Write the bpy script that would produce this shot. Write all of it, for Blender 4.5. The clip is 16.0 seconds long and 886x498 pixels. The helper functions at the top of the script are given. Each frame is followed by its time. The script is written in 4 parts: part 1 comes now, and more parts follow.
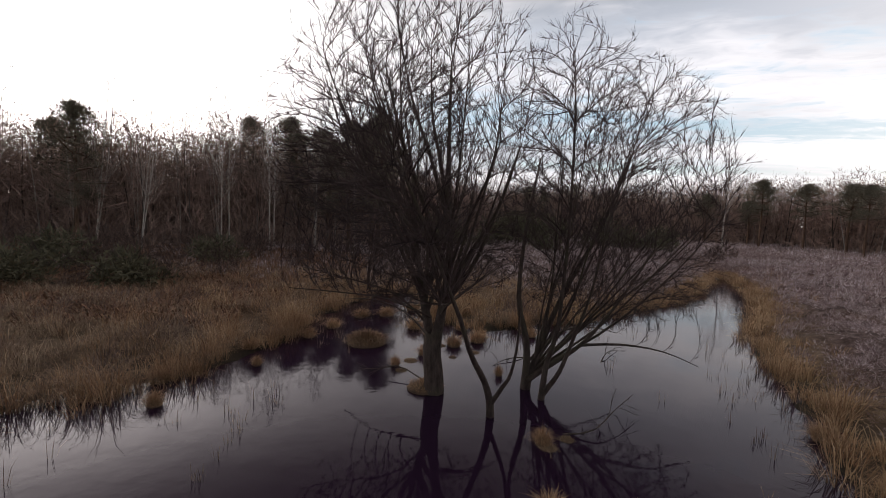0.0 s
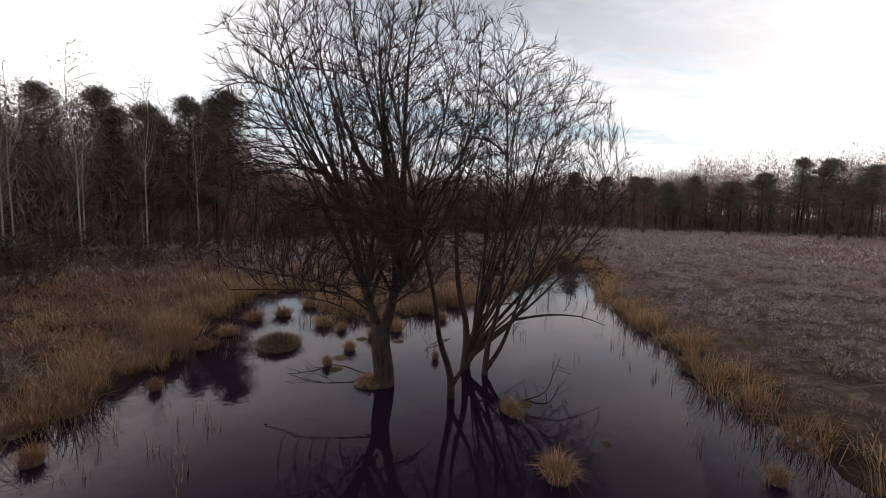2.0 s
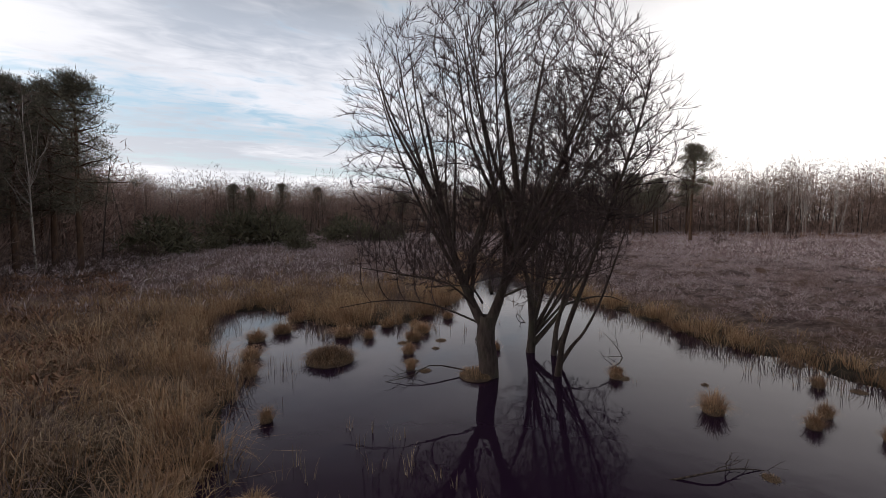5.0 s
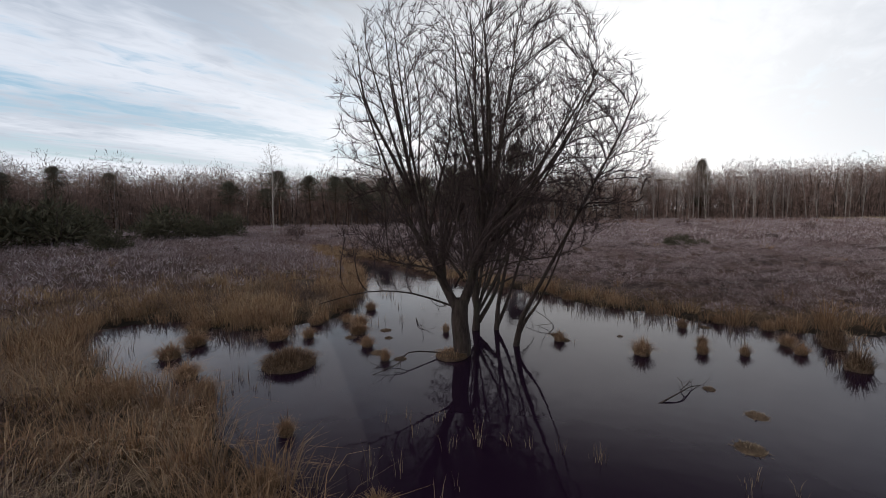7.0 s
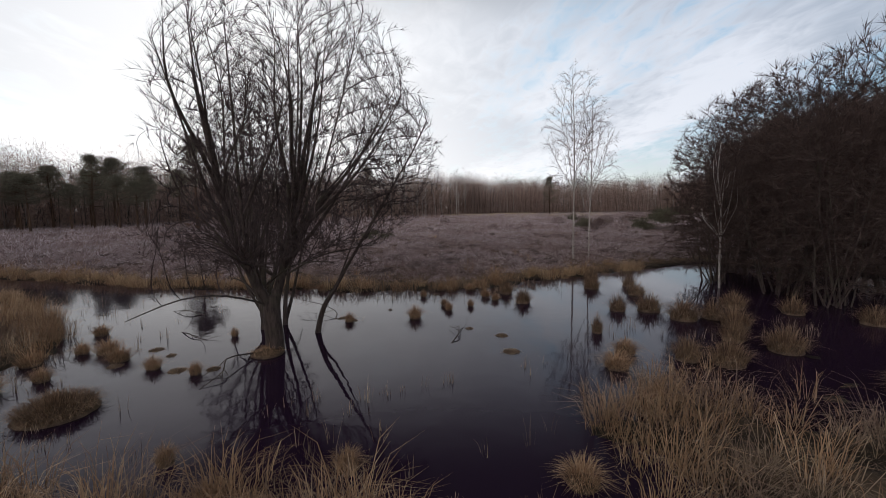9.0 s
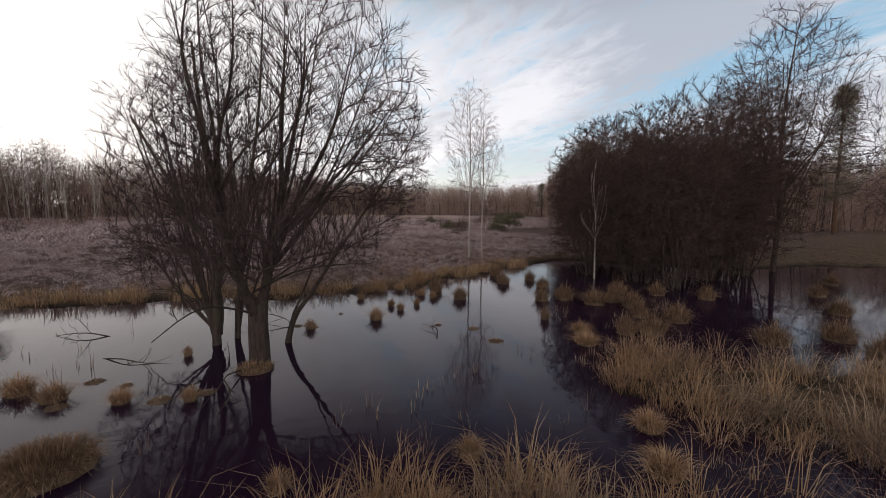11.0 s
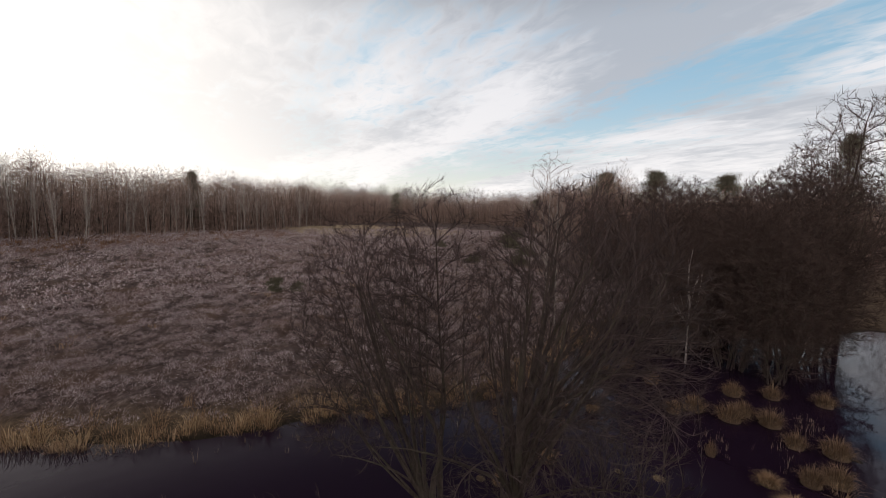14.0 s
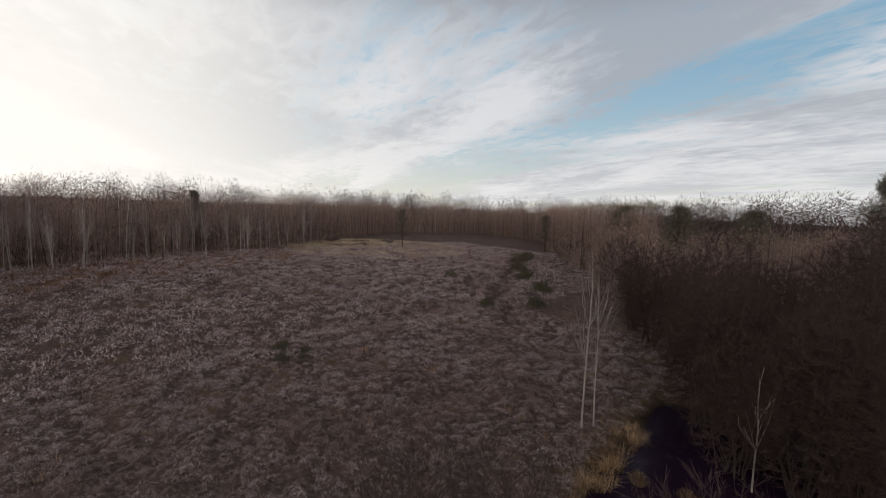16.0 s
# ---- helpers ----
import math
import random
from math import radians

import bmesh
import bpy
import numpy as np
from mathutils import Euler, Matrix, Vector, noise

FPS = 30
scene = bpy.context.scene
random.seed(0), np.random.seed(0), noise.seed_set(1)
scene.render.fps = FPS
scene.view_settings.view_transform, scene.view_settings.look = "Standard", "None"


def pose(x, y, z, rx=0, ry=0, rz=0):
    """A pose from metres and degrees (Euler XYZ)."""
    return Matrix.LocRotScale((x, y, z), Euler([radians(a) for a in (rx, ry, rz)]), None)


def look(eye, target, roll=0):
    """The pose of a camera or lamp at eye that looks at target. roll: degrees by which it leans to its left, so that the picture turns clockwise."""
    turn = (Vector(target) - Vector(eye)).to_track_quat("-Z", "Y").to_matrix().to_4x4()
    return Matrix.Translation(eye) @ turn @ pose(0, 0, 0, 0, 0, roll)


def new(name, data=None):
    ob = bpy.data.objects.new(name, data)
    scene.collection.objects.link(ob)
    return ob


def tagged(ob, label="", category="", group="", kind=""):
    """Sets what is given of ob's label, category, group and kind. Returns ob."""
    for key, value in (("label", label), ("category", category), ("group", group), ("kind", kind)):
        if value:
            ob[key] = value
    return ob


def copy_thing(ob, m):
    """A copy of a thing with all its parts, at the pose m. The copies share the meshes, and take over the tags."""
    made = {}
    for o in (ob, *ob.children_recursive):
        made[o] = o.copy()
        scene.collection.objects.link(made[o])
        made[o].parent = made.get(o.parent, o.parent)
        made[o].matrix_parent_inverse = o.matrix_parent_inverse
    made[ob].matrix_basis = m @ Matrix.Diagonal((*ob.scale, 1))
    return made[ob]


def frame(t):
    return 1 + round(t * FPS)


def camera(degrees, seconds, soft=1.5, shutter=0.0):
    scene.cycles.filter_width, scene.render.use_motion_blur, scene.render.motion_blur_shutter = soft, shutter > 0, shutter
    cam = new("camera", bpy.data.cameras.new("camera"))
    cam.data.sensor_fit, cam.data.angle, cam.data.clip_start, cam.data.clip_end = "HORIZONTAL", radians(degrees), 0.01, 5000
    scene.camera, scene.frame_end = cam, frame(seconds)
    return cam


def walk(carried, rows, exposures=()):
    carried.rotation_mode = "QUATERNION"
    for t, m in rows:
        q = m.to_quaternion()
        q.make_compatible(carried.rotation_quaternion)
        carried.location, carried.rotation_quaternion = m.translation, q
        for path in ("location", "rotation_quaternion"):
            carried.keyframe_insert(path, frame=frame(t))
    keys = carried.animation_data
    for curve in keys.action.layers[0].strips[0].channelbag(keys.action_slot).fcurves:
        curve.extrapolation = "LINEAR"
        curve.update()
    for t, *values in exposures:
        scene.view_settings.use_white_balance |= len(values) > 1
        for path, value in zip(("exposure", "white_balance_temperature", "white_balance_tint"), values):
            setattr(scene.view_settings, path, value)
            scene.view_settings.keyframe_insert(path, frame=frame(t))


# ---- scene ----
cam = camera(93.0, 16.0, soft=0.6)
PATH = [
    (0, (0.526, -9.277, 4.041), (0.437, -7.286, 3.877), 2.2),
    (0.5, (-0.034, -9.260, 4.058), (0.133, -7.275, 3.877), 1.6),
    (1, (-0.549, -9.169, 4.080), (-0.207, -7.208, 3.886), 1.4),
    (1.5, (-1.099, -9.059, 4.051), (-0.606, -7.131, 3.853), 1.3),
    (2, (-1.665, -8.924, 3.891), (-1.028, -7.037, 3.704), 1.2),
    (2.5, (-2.379, -8.748, 3.773), (-1.617, -6.907, 3.603), 1.1),
    (3, (-3.144, -8.497, 3.699), (-2.280, -6.700, 3.543), 1.0),
    (3.5, (-4.104, -8.248, 3.611), (-3.145, -6.499, 3.469), 0.8),
    (4, (-5.123, -7.767, 3.553), (-4.053, -6.082, 3.424), 0.5),
    (6.5, (-8.698, -4.681, 3.554), (-7.049, -3.563, 3.383), -0.5),
    (7, (-9.201, -4.115, 3.512), (-7.418, -3.226, 3.334), -0.6),
    (7.5, (-9.772, -3.591, 3.535), (-7.878, -2.976, 3.348), -0.7),
    (8, (-10.312, -2.927, 3.519), (-8.336, -2.691, 3.327), -0.6),
    (8.5, (-10.867, -1.994, 3.481), (-8.886, -2.189, 3.291), -0.6),
    (9, (-10.967, -1.172, 3.478), (-9.057, -1.732, 3.283), -0.8),
    (9.5, (-11.100, -0.460, 3.486), (-9.279, -1.263, 3.286), -0.7),
    (12, (-8.148, 4.496, 3.632), (-6.650, 3.183, 3.451), 0.9),
    (12.5, (-7.421, 5.355, 4.383), (-5.918, 4.048, 4.197), 1.0),
    (13, (-6.683, 6.083, 5.330), (-5.177, 4.780, 5.147), 1.2),
    (13.5, (-5.874, 6.550, 6.441), (-4.370, 5.246, 6.251), 1.5),
    (14, (-5.052, 6.784, 7.694), (-3.567, 5.458, 7.502), 1.6),
    (14.5, (-4.221, 6.823, 8.918), (-2.724, 5.513, 8.719), 1.5),
    (15, (-3.358, 6.646, 10.127), (-1.864, 5.332, 9.927), 1.6),
    (15.5, (-2.483, 6.313, 11.294), (-0.988, 4.999, 11.096), 1.8),
    (16, (-1.614, 5.904, 12.435), (-0.124, 4.584, 12.239), 2.1),
]
walk(cam, [(t, look(eye, target, roll)) for t, eye, target, roll in PATH],
     exposures=[(0, 0.48, 6700, 15), (4, 0.47, 6650, 15), (6.5, 0.20, 6150, 11), (9.5, 0.18, 6150, 12), (12, 0.42, 6800, 15),
                (13, 0.37, 6750, 14), (14.5, 0.15, 6650, 12), (16, -0.04, 6550, 11)])

# ---- light ----
SUN_BEARING, SUN_ELEV = radians(-46), radians(17)      # bearing from +y towards +x
TO_SUN = Vector((math.sin(SUN_BEARING) * math.cos(SUN_ELEV), math.cos(SUN_BEARING) * math.cos(SUN_ELEV), math.sin(SUN_ELEV)))

world = bpy.data.worlds.new("dusk_sky")
scene.world = world
world.use_nodes = True


def wire(tree, a, b):
    tree.links.new(a, b)


def build_sky():
    nt = world.node_tree
    nt.nodes.clear()
    N = nt.nodes.new

    def math_node(op, a, b=None, clamp=False):
        n = N("ShaderNodeMath")
        n.operation, n.use_clamp = op, clamp
        for k, v in enumerate((a, b)):
            if v is None:
                continue
            if isinstance(v, (int, float)):
                n.inputs[k].default_value = v
            else:
                wire(nt, v, n.inputs[k])
        return n.outputs[0]

    def mix(fac, a, b):
        n = N("ShaderNodeMix")
        n.data_type = "RGBA"
        for k, v in ((0, fac), (6, a), (7, b)):
            if isinstance(v, (int, float, tuple)):
                n.inputs[k].default_value = v
            else:
                wire(nt, v, n.inputs[k])
        return n.outputs[2]

    def ramp(fac, a, b):
        n = N("ShaderNodeMapRange")
        n.interpolation_type = "SMOOTHSTEP"
        n.inputs[1].default_value, n.inputs[2].default_value = a, b
        wire(nt, fac, n.inputs[0])
        return n.outputs[0]

    sky = N("ShaderNodeTexSky")
    sky.sky_type, sky.sun_disc = "NISHITA", False
    sky.sun_elevation, sky.sun_rotation = SUN_ELEV, SUN_BEARING
    sky.air_density, sky.dust_density, sky.ozone_density = 1.0, 1.5, 2.0

    way = N("ShaderNodeTexCoord").outputs["Generated"]
    part = N("ShaderNodeSeparateXYZ")
    wire(nt, way, part.inputs[0])
    x, y, z = part.outputs
    up = math_node("ADD", math_node("MAXIMUM", z, 0.0), 0.09)
    # places on a flat sheet of cloud, drawn out along the streaks
    px, py = math_node("DIVIDE", x, up), math_node("DIVIDE", y, up)
    along = math_node("ADD", math_node("MULTIPLY", px, 0.966), math_node("MULTIPLY", py, -0.259))
    across = math_node("ADD", math_node("MULTIPLY", px, 0.259), math_node("MULTIPLY", py, 0.966))

    def cloud(sa, sc, detail, rough, distort, shift):
        v = N("ShaderNodeCombineXYZ")
        wire(nt, math_node("MULTIPLY", along, sa), v.inputs[0])
        wire(nt, math_node("MULTIPLY", across, sc), v.inputs[1])
        v.inputs[2].default_value = shift
        n = N("ShaderNodeTexNoise")
        n.inputs["Scale"].default_value, n.inputs["Detail"].default_value = 1.0, detail
        n.inputs["Roughness"].default_value, n.inputs["Distortion"].default_value = rough, distort
        wire(nt, v.outputs[0], n.inputs["Vector"])
        return n.outputs[0]

    streaks = cloud(0.17, 0.75, 6, 0.55, 0.5, 3.1)
    ripples = cloud(4.6, 8.5, 3, 0.6, 0.5, 7.7)
    thick = cloud(0.3, 0.55, 5, 0.55, 0.4, 12.4)
    cover = ramp(math_node("ADD", streaks, math_node("MULTIPLY", math_node("SUBTRACT", ripples, 0.5), 0.34)), 0.345, 0.53)

    aim = N("ShaderNodeVectorMath")
    aim.operation = "DOT_PRODUCT"
    wire(nt, way, aim.inputs[0])
    aim.inputs[1].default_value = TO_SUN
    toward = math_node("MAXIMUM", aim.outputs["Value"], 0.0)
    glow = math_node("POWER", toward, 6.0)
    thin = N("ShaderNodeVectorMath")
    thin.operation = "DOT_PRODUCT"
    wire(nt, way, thin.inputs[0])
    thin.inputs[1].default_value = (0.965, 0.136, 0.225)
    glow = math_node("ADD", glow, math_node("MULTIPLY", math_node("POWER", math_node("MAXIMUM", thin.outputs["Value"], 0.0), 6.0), 1.2))
    low = math_node("POWER", math_node("SUBTRACT", 1.0, math_node("MAXIMUM", z, 0.0)), 7.0)
    grey = mix(ramp(math_node("ADD", thick, math_node("MULTIPLY", math_node("SUBTRACT", ripples, 0.5), 0.22)), 0.41, 0.62), (0.82, 0.85, 0.90, 1), (0.44, 0.50, 0.58, 1))
    lit = mix(math_node("ADD", math_node("MULTIPLY", glow, 0.62), math_node("MULTIPLY", low, 0.45), True), grey, (1.40, 1.34, 1.24, 1))
    # clear sky between the clouds
    tone = N("ShaderNodeVectorMath")
    tone.operation = "SCALE"
    wire(nt, sky.outputs[0], tone.inputs[0])
    tone.inputs[3].default_value = 0.10
    clear = mix(0.6, tone.outputs[0], (0.30, 0.63, 0.87, 1))
    band = mix(math_node("MULTIPLY", low, 0.9), clear, (1.05, 0.98, 0.80, 1))
    band = mix(math_node("MULTIPLY", glow, 0.85, True), band, (1.30, 1.27, 1.20, 1))
    bg = N("ShaderNodeBackground")
    shade = N("ShaderNodeVectorMath")
    shade.operation = "SCALE"
    wire(nt, mix(cover, band, lit), shade.inputs[0])
    wire(nt, math_node("SUBTRACT", 1.0, math_node("MULTIPLY", ramp(z, 0.36, 0.57), 0.85)), shade.inputs[3])
    # veiled sun behind the thin cloud
    veil = N("ShaderNodeVectorMath")
    veil.operation = "SCALE"
    wire(nt, shade.outputs[0], veil.inputs[0])
    wire(nt, math_node("ADD", 1.0, math_node("MULTIPLY", math_node("POWER", toward, 18.0), 2.4)), veil.inputs[3])
    wire(nt, veil.outputs[0], bg.inputs["Color"])
    bg.inputs["Strength"].default_value = SKY
    out = N("ShaderNodeOutputWorld")
    wire(nt, bg.outputs[0], out.inputs["Surface"])


SKY = 0.82
build_sky()

sun = new("sun", bpy.data.lights.new("sun", "SUN"))
sun.data.energy, sun.data.angle, sun.data.color = 0.55, radians(178), (1.0, 0.90, 0.80)
sun.matrix_world = look(TO_SUN * 100, (0, 0, 0))


# ---- materials ----
def material(name, rough=0.8, spec=0.3):
    m = bpy.data.materials.new(name)
    m.use_nodes = True
    b = m.node_tree.nodes["Principled BSDF"]
    b.inputs["Roughness"].default_value = rough
    b.inputs["Specular IOR Level"].default_value = spec
    return m, m.node_tree, b


def nodes_ramp(nt, fac, stops):
    n = nt.nodes.new("ShaderNodeValToRGB")
    e = n.color_ramp.elements
    while len(e) < len(stops):
        e.new(0.5)
    for k, (pos, col) in enumerate(stops):
        e[k].position, e[k].color = pos, (*col, 1)
    nt.links.new(fac, n.inputs[0])
    return n.outputs[0]


def tex_noise(nt, scale, detail=4, rough=0.55, stretch=None):
    c = nt.nodes.new("ShaderNodeNewGeometry").outputs["Position"]
    if stretch:
        mp = nt.nodes.new("ShaderNodeMapping")
        mp.inputs["Scale"].default_value = stretch
        nt.links.new(c, mp.inputs[0])
        c = mp.outputs[0]
    n = nt.nodes.new("ShaderNodeTexNoise")
    n.inputs["Scale"].default_value, n.inputs["Detail"].default_value, n.inputs["Roughness"].default_value = scale, detail, rough
    nt.links.new(c, n.inputs["Vector"])
    return n.outputs[0]


def mix_col(nt, fac, a, b, mode="MIX"):
    n = nt.nodes.new("ShaderNodeMix")
    n.data_type, n.blend_type = "RGBA", mode
    for k, v in ((0, fac), (6, a), (7, b)):
        if isinstance(v, (int, float, tuple)):
            n.inputs[k].default_value = v
        else:
            nt.links.new(v, n.inputs[k])
    return n.outputs[2]


def add_bump(nt, b, height, strength, dist):
    n = nt.nodes.new("ShaderNodeBump")
    n.inputs["Strength"].default_value, n.inputs["Distance"].default_value = strength, dist
    nt.links.new(height, n.inputs["Height"])
    nt.links.new(n.outputs[0], b.inputs["Normal"])


def bark_material(name, dark, light, moss=None, scale=14):
    m, nt, b = material(name, 0.9, 0.2)
    n1 = tex_noise(nt, scale, 5, 0.65, (1, 1, 0.25))
    n2 = tex_noise(nt, 1.7, 3)
    col = nodes_ramp(nt, n1, [(0.3, dark), (0.7, light)])
    if moss:
        col = mix_col(nt, nodes_ramp(nt, n2, [(0.5, (0, 0, 0)), (0.72, (0.7, 0.7, 0.7))]), col, (*moss, 1))
    nt.links.new(col, b.inputs["Base Color"])
    add_bump(nt, b, n1, 0.6, 0.02)
    return m


def island_material(name, stops, rough=0.85, patch=None, spec=0.2):
    """Many small blades or twigs, each with a tint of its own, in broad patches of lighter and darker growth."""
    m, nt, b = material(name, rough, spec)
    rnd = nt.nodes.new("ShaderNodeNewGeometry").outputs["Random Per Island"]
    col = nodes_ramp(nt, rnd, stops)
    if patch:
        n = tex_noise(nt, patch[0], 3)
        col = mix_col(nt, nodes_ramp(nt, n, [(0.42, (0, 0, 0)), (0.62, (patch[2],) * 3)]), col, (*patch[1], 1))
    nt.links.new(col, b.inputs["Base Color"])
    return m


BARK = bark_material("wet_grey_brown_bark", (0.036, 0.026, 0.023), (0.125, 0.092, 0.080), (0.095, 0.085, 0.056))
TWIG = island_material("dark_twigs", [(0, (0.040, 0.028, 0.027)), (1, (0.115, 0.080, 0.076))])
SHRUB_TWIG = island_material("brown_shrub_twigs", [(0, (0.044, 0.028, 0.025)), (1, (0.125, 0.082, 0.070))])
SEDGE = island_material("brown_sedge", [(0, (0.10, 0.062, 0.043)), (0.6, (0.25, 0.155, 0.098)), (1, (0.42, 0.285, 0.18))])
PALE_TWIG = island_material("pale_brown_twigs", [(0, (0.11, 0.078, 0.068)), (1, (0.32, 0.235, 0.205))])
PINE_BARK = bark_material("orange_brown_pine_bark", (0.05, 0.03, 0.022), (0.15, 0.085, 0.055), scale=6)
NEEDLES = island_material("dark_pine_needles", [(0, (0.078, 0.070, 0.056)), (1, (0.22, 0.195, 0.14))])
GORSE = island_material("dull_green_gorse", [(0, (0.070, 0.065, 0.044)), (1, (0.17, 0.152, 0.098))])
GRASS = island_material("straw_grass", [(0, (0.23, 0.132, 0.078)), (0.5, (0.45, 0.280, 0.165)), (1, (0.66, 0.46, 0.295))], patch=(0.45, (0.26, 0.155, 0.090), 0.6))
MARSH = island_material("dull_marsh_grass", [(0, (0.18, 0.124, 0.096)), (0.6, (0.42, 0.304, 0.214)), (1, (0.62, 0.48, 0.33))], patch=(0.42, (0.19, 0.122, 0.094), 0.85))
WOOD_TWIG = island_material("wood_brush", [(0, (0.19, 0.128, 0.106)), (1, (0.46, 0.318, 0.266))])


def heather_material():
    m, nt, b = material("frosted_heather", 0.9, 0.15)
    rnd = nt.nodes.new("ShaderNodeNewGeometry").outputs["Random Per Island"]
    col = nodes_ramp(nt, rnd, [(0, (0.20, 0.138, 0.134)), (0.45, (0.44, 0.328, 0.325)), (1, (0.84, 0.735, 0.75))])
    clump, broad = tex_noise(nt, 2.6, 2, 0.6), tex_noise(nt, 0.16, 3)
    col = mix_col(nt, nodes_ramp(nt, clump, [(0.36, (0.6, 0.6, 0.6)), (0.52, (0, 0, 0))]), col, (0.12, 0.078, 0.073, 1))
    col = mix_col(nt, nodes_ramp(nt, broad, [(0.45, (0, 0, 0)), (0.65, (0.5, 0.5, 0.5))]), col, (0.22, 0.138, 0.112, 1))
    nt.links.new(col, b.inputs["Base Color"])
    return m


HEATHER = heather_material()
BRACKEN = island_material("dead_bracken", [(0, (0.12, 0.065, 0.046)), (1, (0.36, 0.20, 0.125))])


def birch_material():
    m, nt, b = material("white_birch_bark", 0.65, 0.35)
    n1 = tex_noise(nt, 9, 4, 0.6, (1, 1, 2.6))
    n2 = tex_noise(nt, 2.0, 2)
    col = nodes_ramp(nt, n1, [(0.36, (0.05, 0.042, 0.038)), (0.45, (0.50, 0.45, 0.41)), (0.8, (0.70, 0.66, 0.62))])
    col = mix_col(nt, n2, col, (0.34, 0.27, 0.23, 1))
    nt.links.new(col, b.inputs["Base Color"])
    add_bump(nt, b, n1, 0.3, 0.01)
    return m


BIRCH = birch_material()


def ground_material():
    m, nt, b = material("peat_and_litter", 0.95, 0.15)
    cover = nt.nodes.new("ShaderNodeAttribute")
    cover.attribute_name = "cover"
    n1, n2, n3 = tex_noise(nt, 0.35, 5), tex_noise(nt, 3.2, 6, 0.7), tex_noise(nt, 22, 4, 0.7)
    heath = nodes_ramp(nt, n2, [(0.32, (0.050, 0.033, 0.030)), (0.52, (0.15, 0.105, 0.098)), (0.72, (0.37, 0.29, 0.285))])
    heath = mix_col(nt, nodes_ramp(nt, n1, [(0.48, (0, 0, 0)), (0.66, (0.6, 0.6, 0.6))]), heath, (0.21, 0.130, 0.090, 1))
    straw = nodes_ramp(nt, n2, [(0.3, (0.070, 0.048, 0.034)), (0.55, (0.19, 0.130, 0.085)), (0.75, (0.33, 0.24, 0.155))])
    peat = nodes_ramp(nt, n3, [(0.3, (0.012, 0.010, 0.008)), (0.7, (0.045, 0.034, 0.024))])
    part = nt.nodes.new("ShaderNodeSeparateColor")
    nt.links.new(cover.outputs["Color"], part.inputs[0])
    col = mix_col(nt, part.outputs[0], straw, heath)
    col = mix_col(nt, part.outputs[1], col, peat)
    col = mix_col(nt, nodes_ramp(nt, n3, [(0.3, (0.35, 0.35, 0.35)), (0.6, (0, 0, 0))]), col, (0.03, 0.023, 0.018, 1))
    nt.links.new(col, b.inputs["Base Color"])
    add_bump(nt, b, n2, 0.9, 0.12)
    return m


def water_material():
    m, nt, b = material("still_peaty_water", 0.035, 0.5)
    b.inputs["Base Color"].default_value = (0.022, 0.0105, 0.025, 1)
    b.inputs["IOR"].default_value = 1.23
    b.inputs["Specular Tint"].default_value = (0.98, 0.80, 1.0, 1)
    n = tex_noise(nt, 2.2, 3, 0.5, (1, 1, 1))
    add_bump(nt, b, n, 0.06, 0.05)
    r = tex_noise(nt, 0.5, 3)
    nt.links.new(nodes_ramp(nt, r, [(0.4, (0.02, 0.02, 0.02)), (0.65, (0.075, 0.075, 0.075))]), b.inputs["Roughness"])
    return m


GROUND, WATER = ground_material(), water_material()


# ---- mesh helpers ----
def mesh_object(name, verts, faces, mat, smooth=False, parent=None):
    """One mesh from an array of points and arrays of triangles and quads."""
    me = bpy.data.meshes.new(name)
    faces = [f for f in faces if len(f)]
    me.vertices.add(len(verts))
    me.vertices.foreach_set("co", np.asarray(verts, np.float32).ravel())
    loops = np.concatenate([f.ravel() for f in faces])
    totals = np.concatenate([np.full(len(f), f.shape[1]) for f in faces])
    me.loops.add(len(loops))
    me.loops.foreach_set("vertex_index", loops.astype(np.int32))
    me.polygons.add(len(totals))
    starts = np.concatenate([[0], np.cumsum(totals)[:-1]])
    me.polygons.foreach_set("loop_start", starts.astype(np.int32))
    me.polygons.foreach_set("loop_total", totals.astype(np.int32))
    me.polygons.foreach_set("use_smooth", np.full(len(totals), smooth))
    me.update(calc_edges=True)
    me.materials.append(mat)
    ob = new(name, me)
    if parent:
        ob.parent = parent
    return ob


def unit(v):
    return v / np.maximum(np.linalg.norm(v, axis=-1, keepdims=True), 1e-9)


def skin(lines, sides):
    """Round tapered tubes along lines; a line is (points, radii)."""
    verts, quads, at = [], [], 0
    groups = {}
    for pts, rad in lines:
        groups.setdefault(len(pts), []).append((pts, rad))
    ang = np.arange(sides) * 2 * np.pi / sides
    for n, some in groups.items():
        P = np.array([a for a, _ in some])
        R = np.array([b for _, b in some])
        T = unit(np.gradient(P, axis=1))
        ref = np.where(np.abs(T[:, :1, 2:3]) > 0.8, np.array([1.0, 0, 0]), np.array([0, 0, 1.0]))
        U = unit(np.cross(T, np.broadcast_to(ref, T.shape)))
        V = np.cross(T, U)
        ring = P[:, :, None] + R[:, :, None, None] * (np.cos(ang)[:, None] * U[:, :, None] + np.sin(ang)[:, None] * V[:, :, None])
        B = len(some)
        verts.append(ring.reshape(-1, 3))
        base = at + (np.arange(B) * n * sides)[:, None, None] + (np.arange(n - 1) * sides)[None, :, None]
        k, k2 = np.arange(sides), (np.arange(sides) + 1) % sides
        quads.append(np.stack([base + k, base + k2, base + sides + k2, base + sides + k], -1).reshape(-1, 4))
        at += B * n * sides
    return np.concatenate(verts), [np.concatenate(quads)]


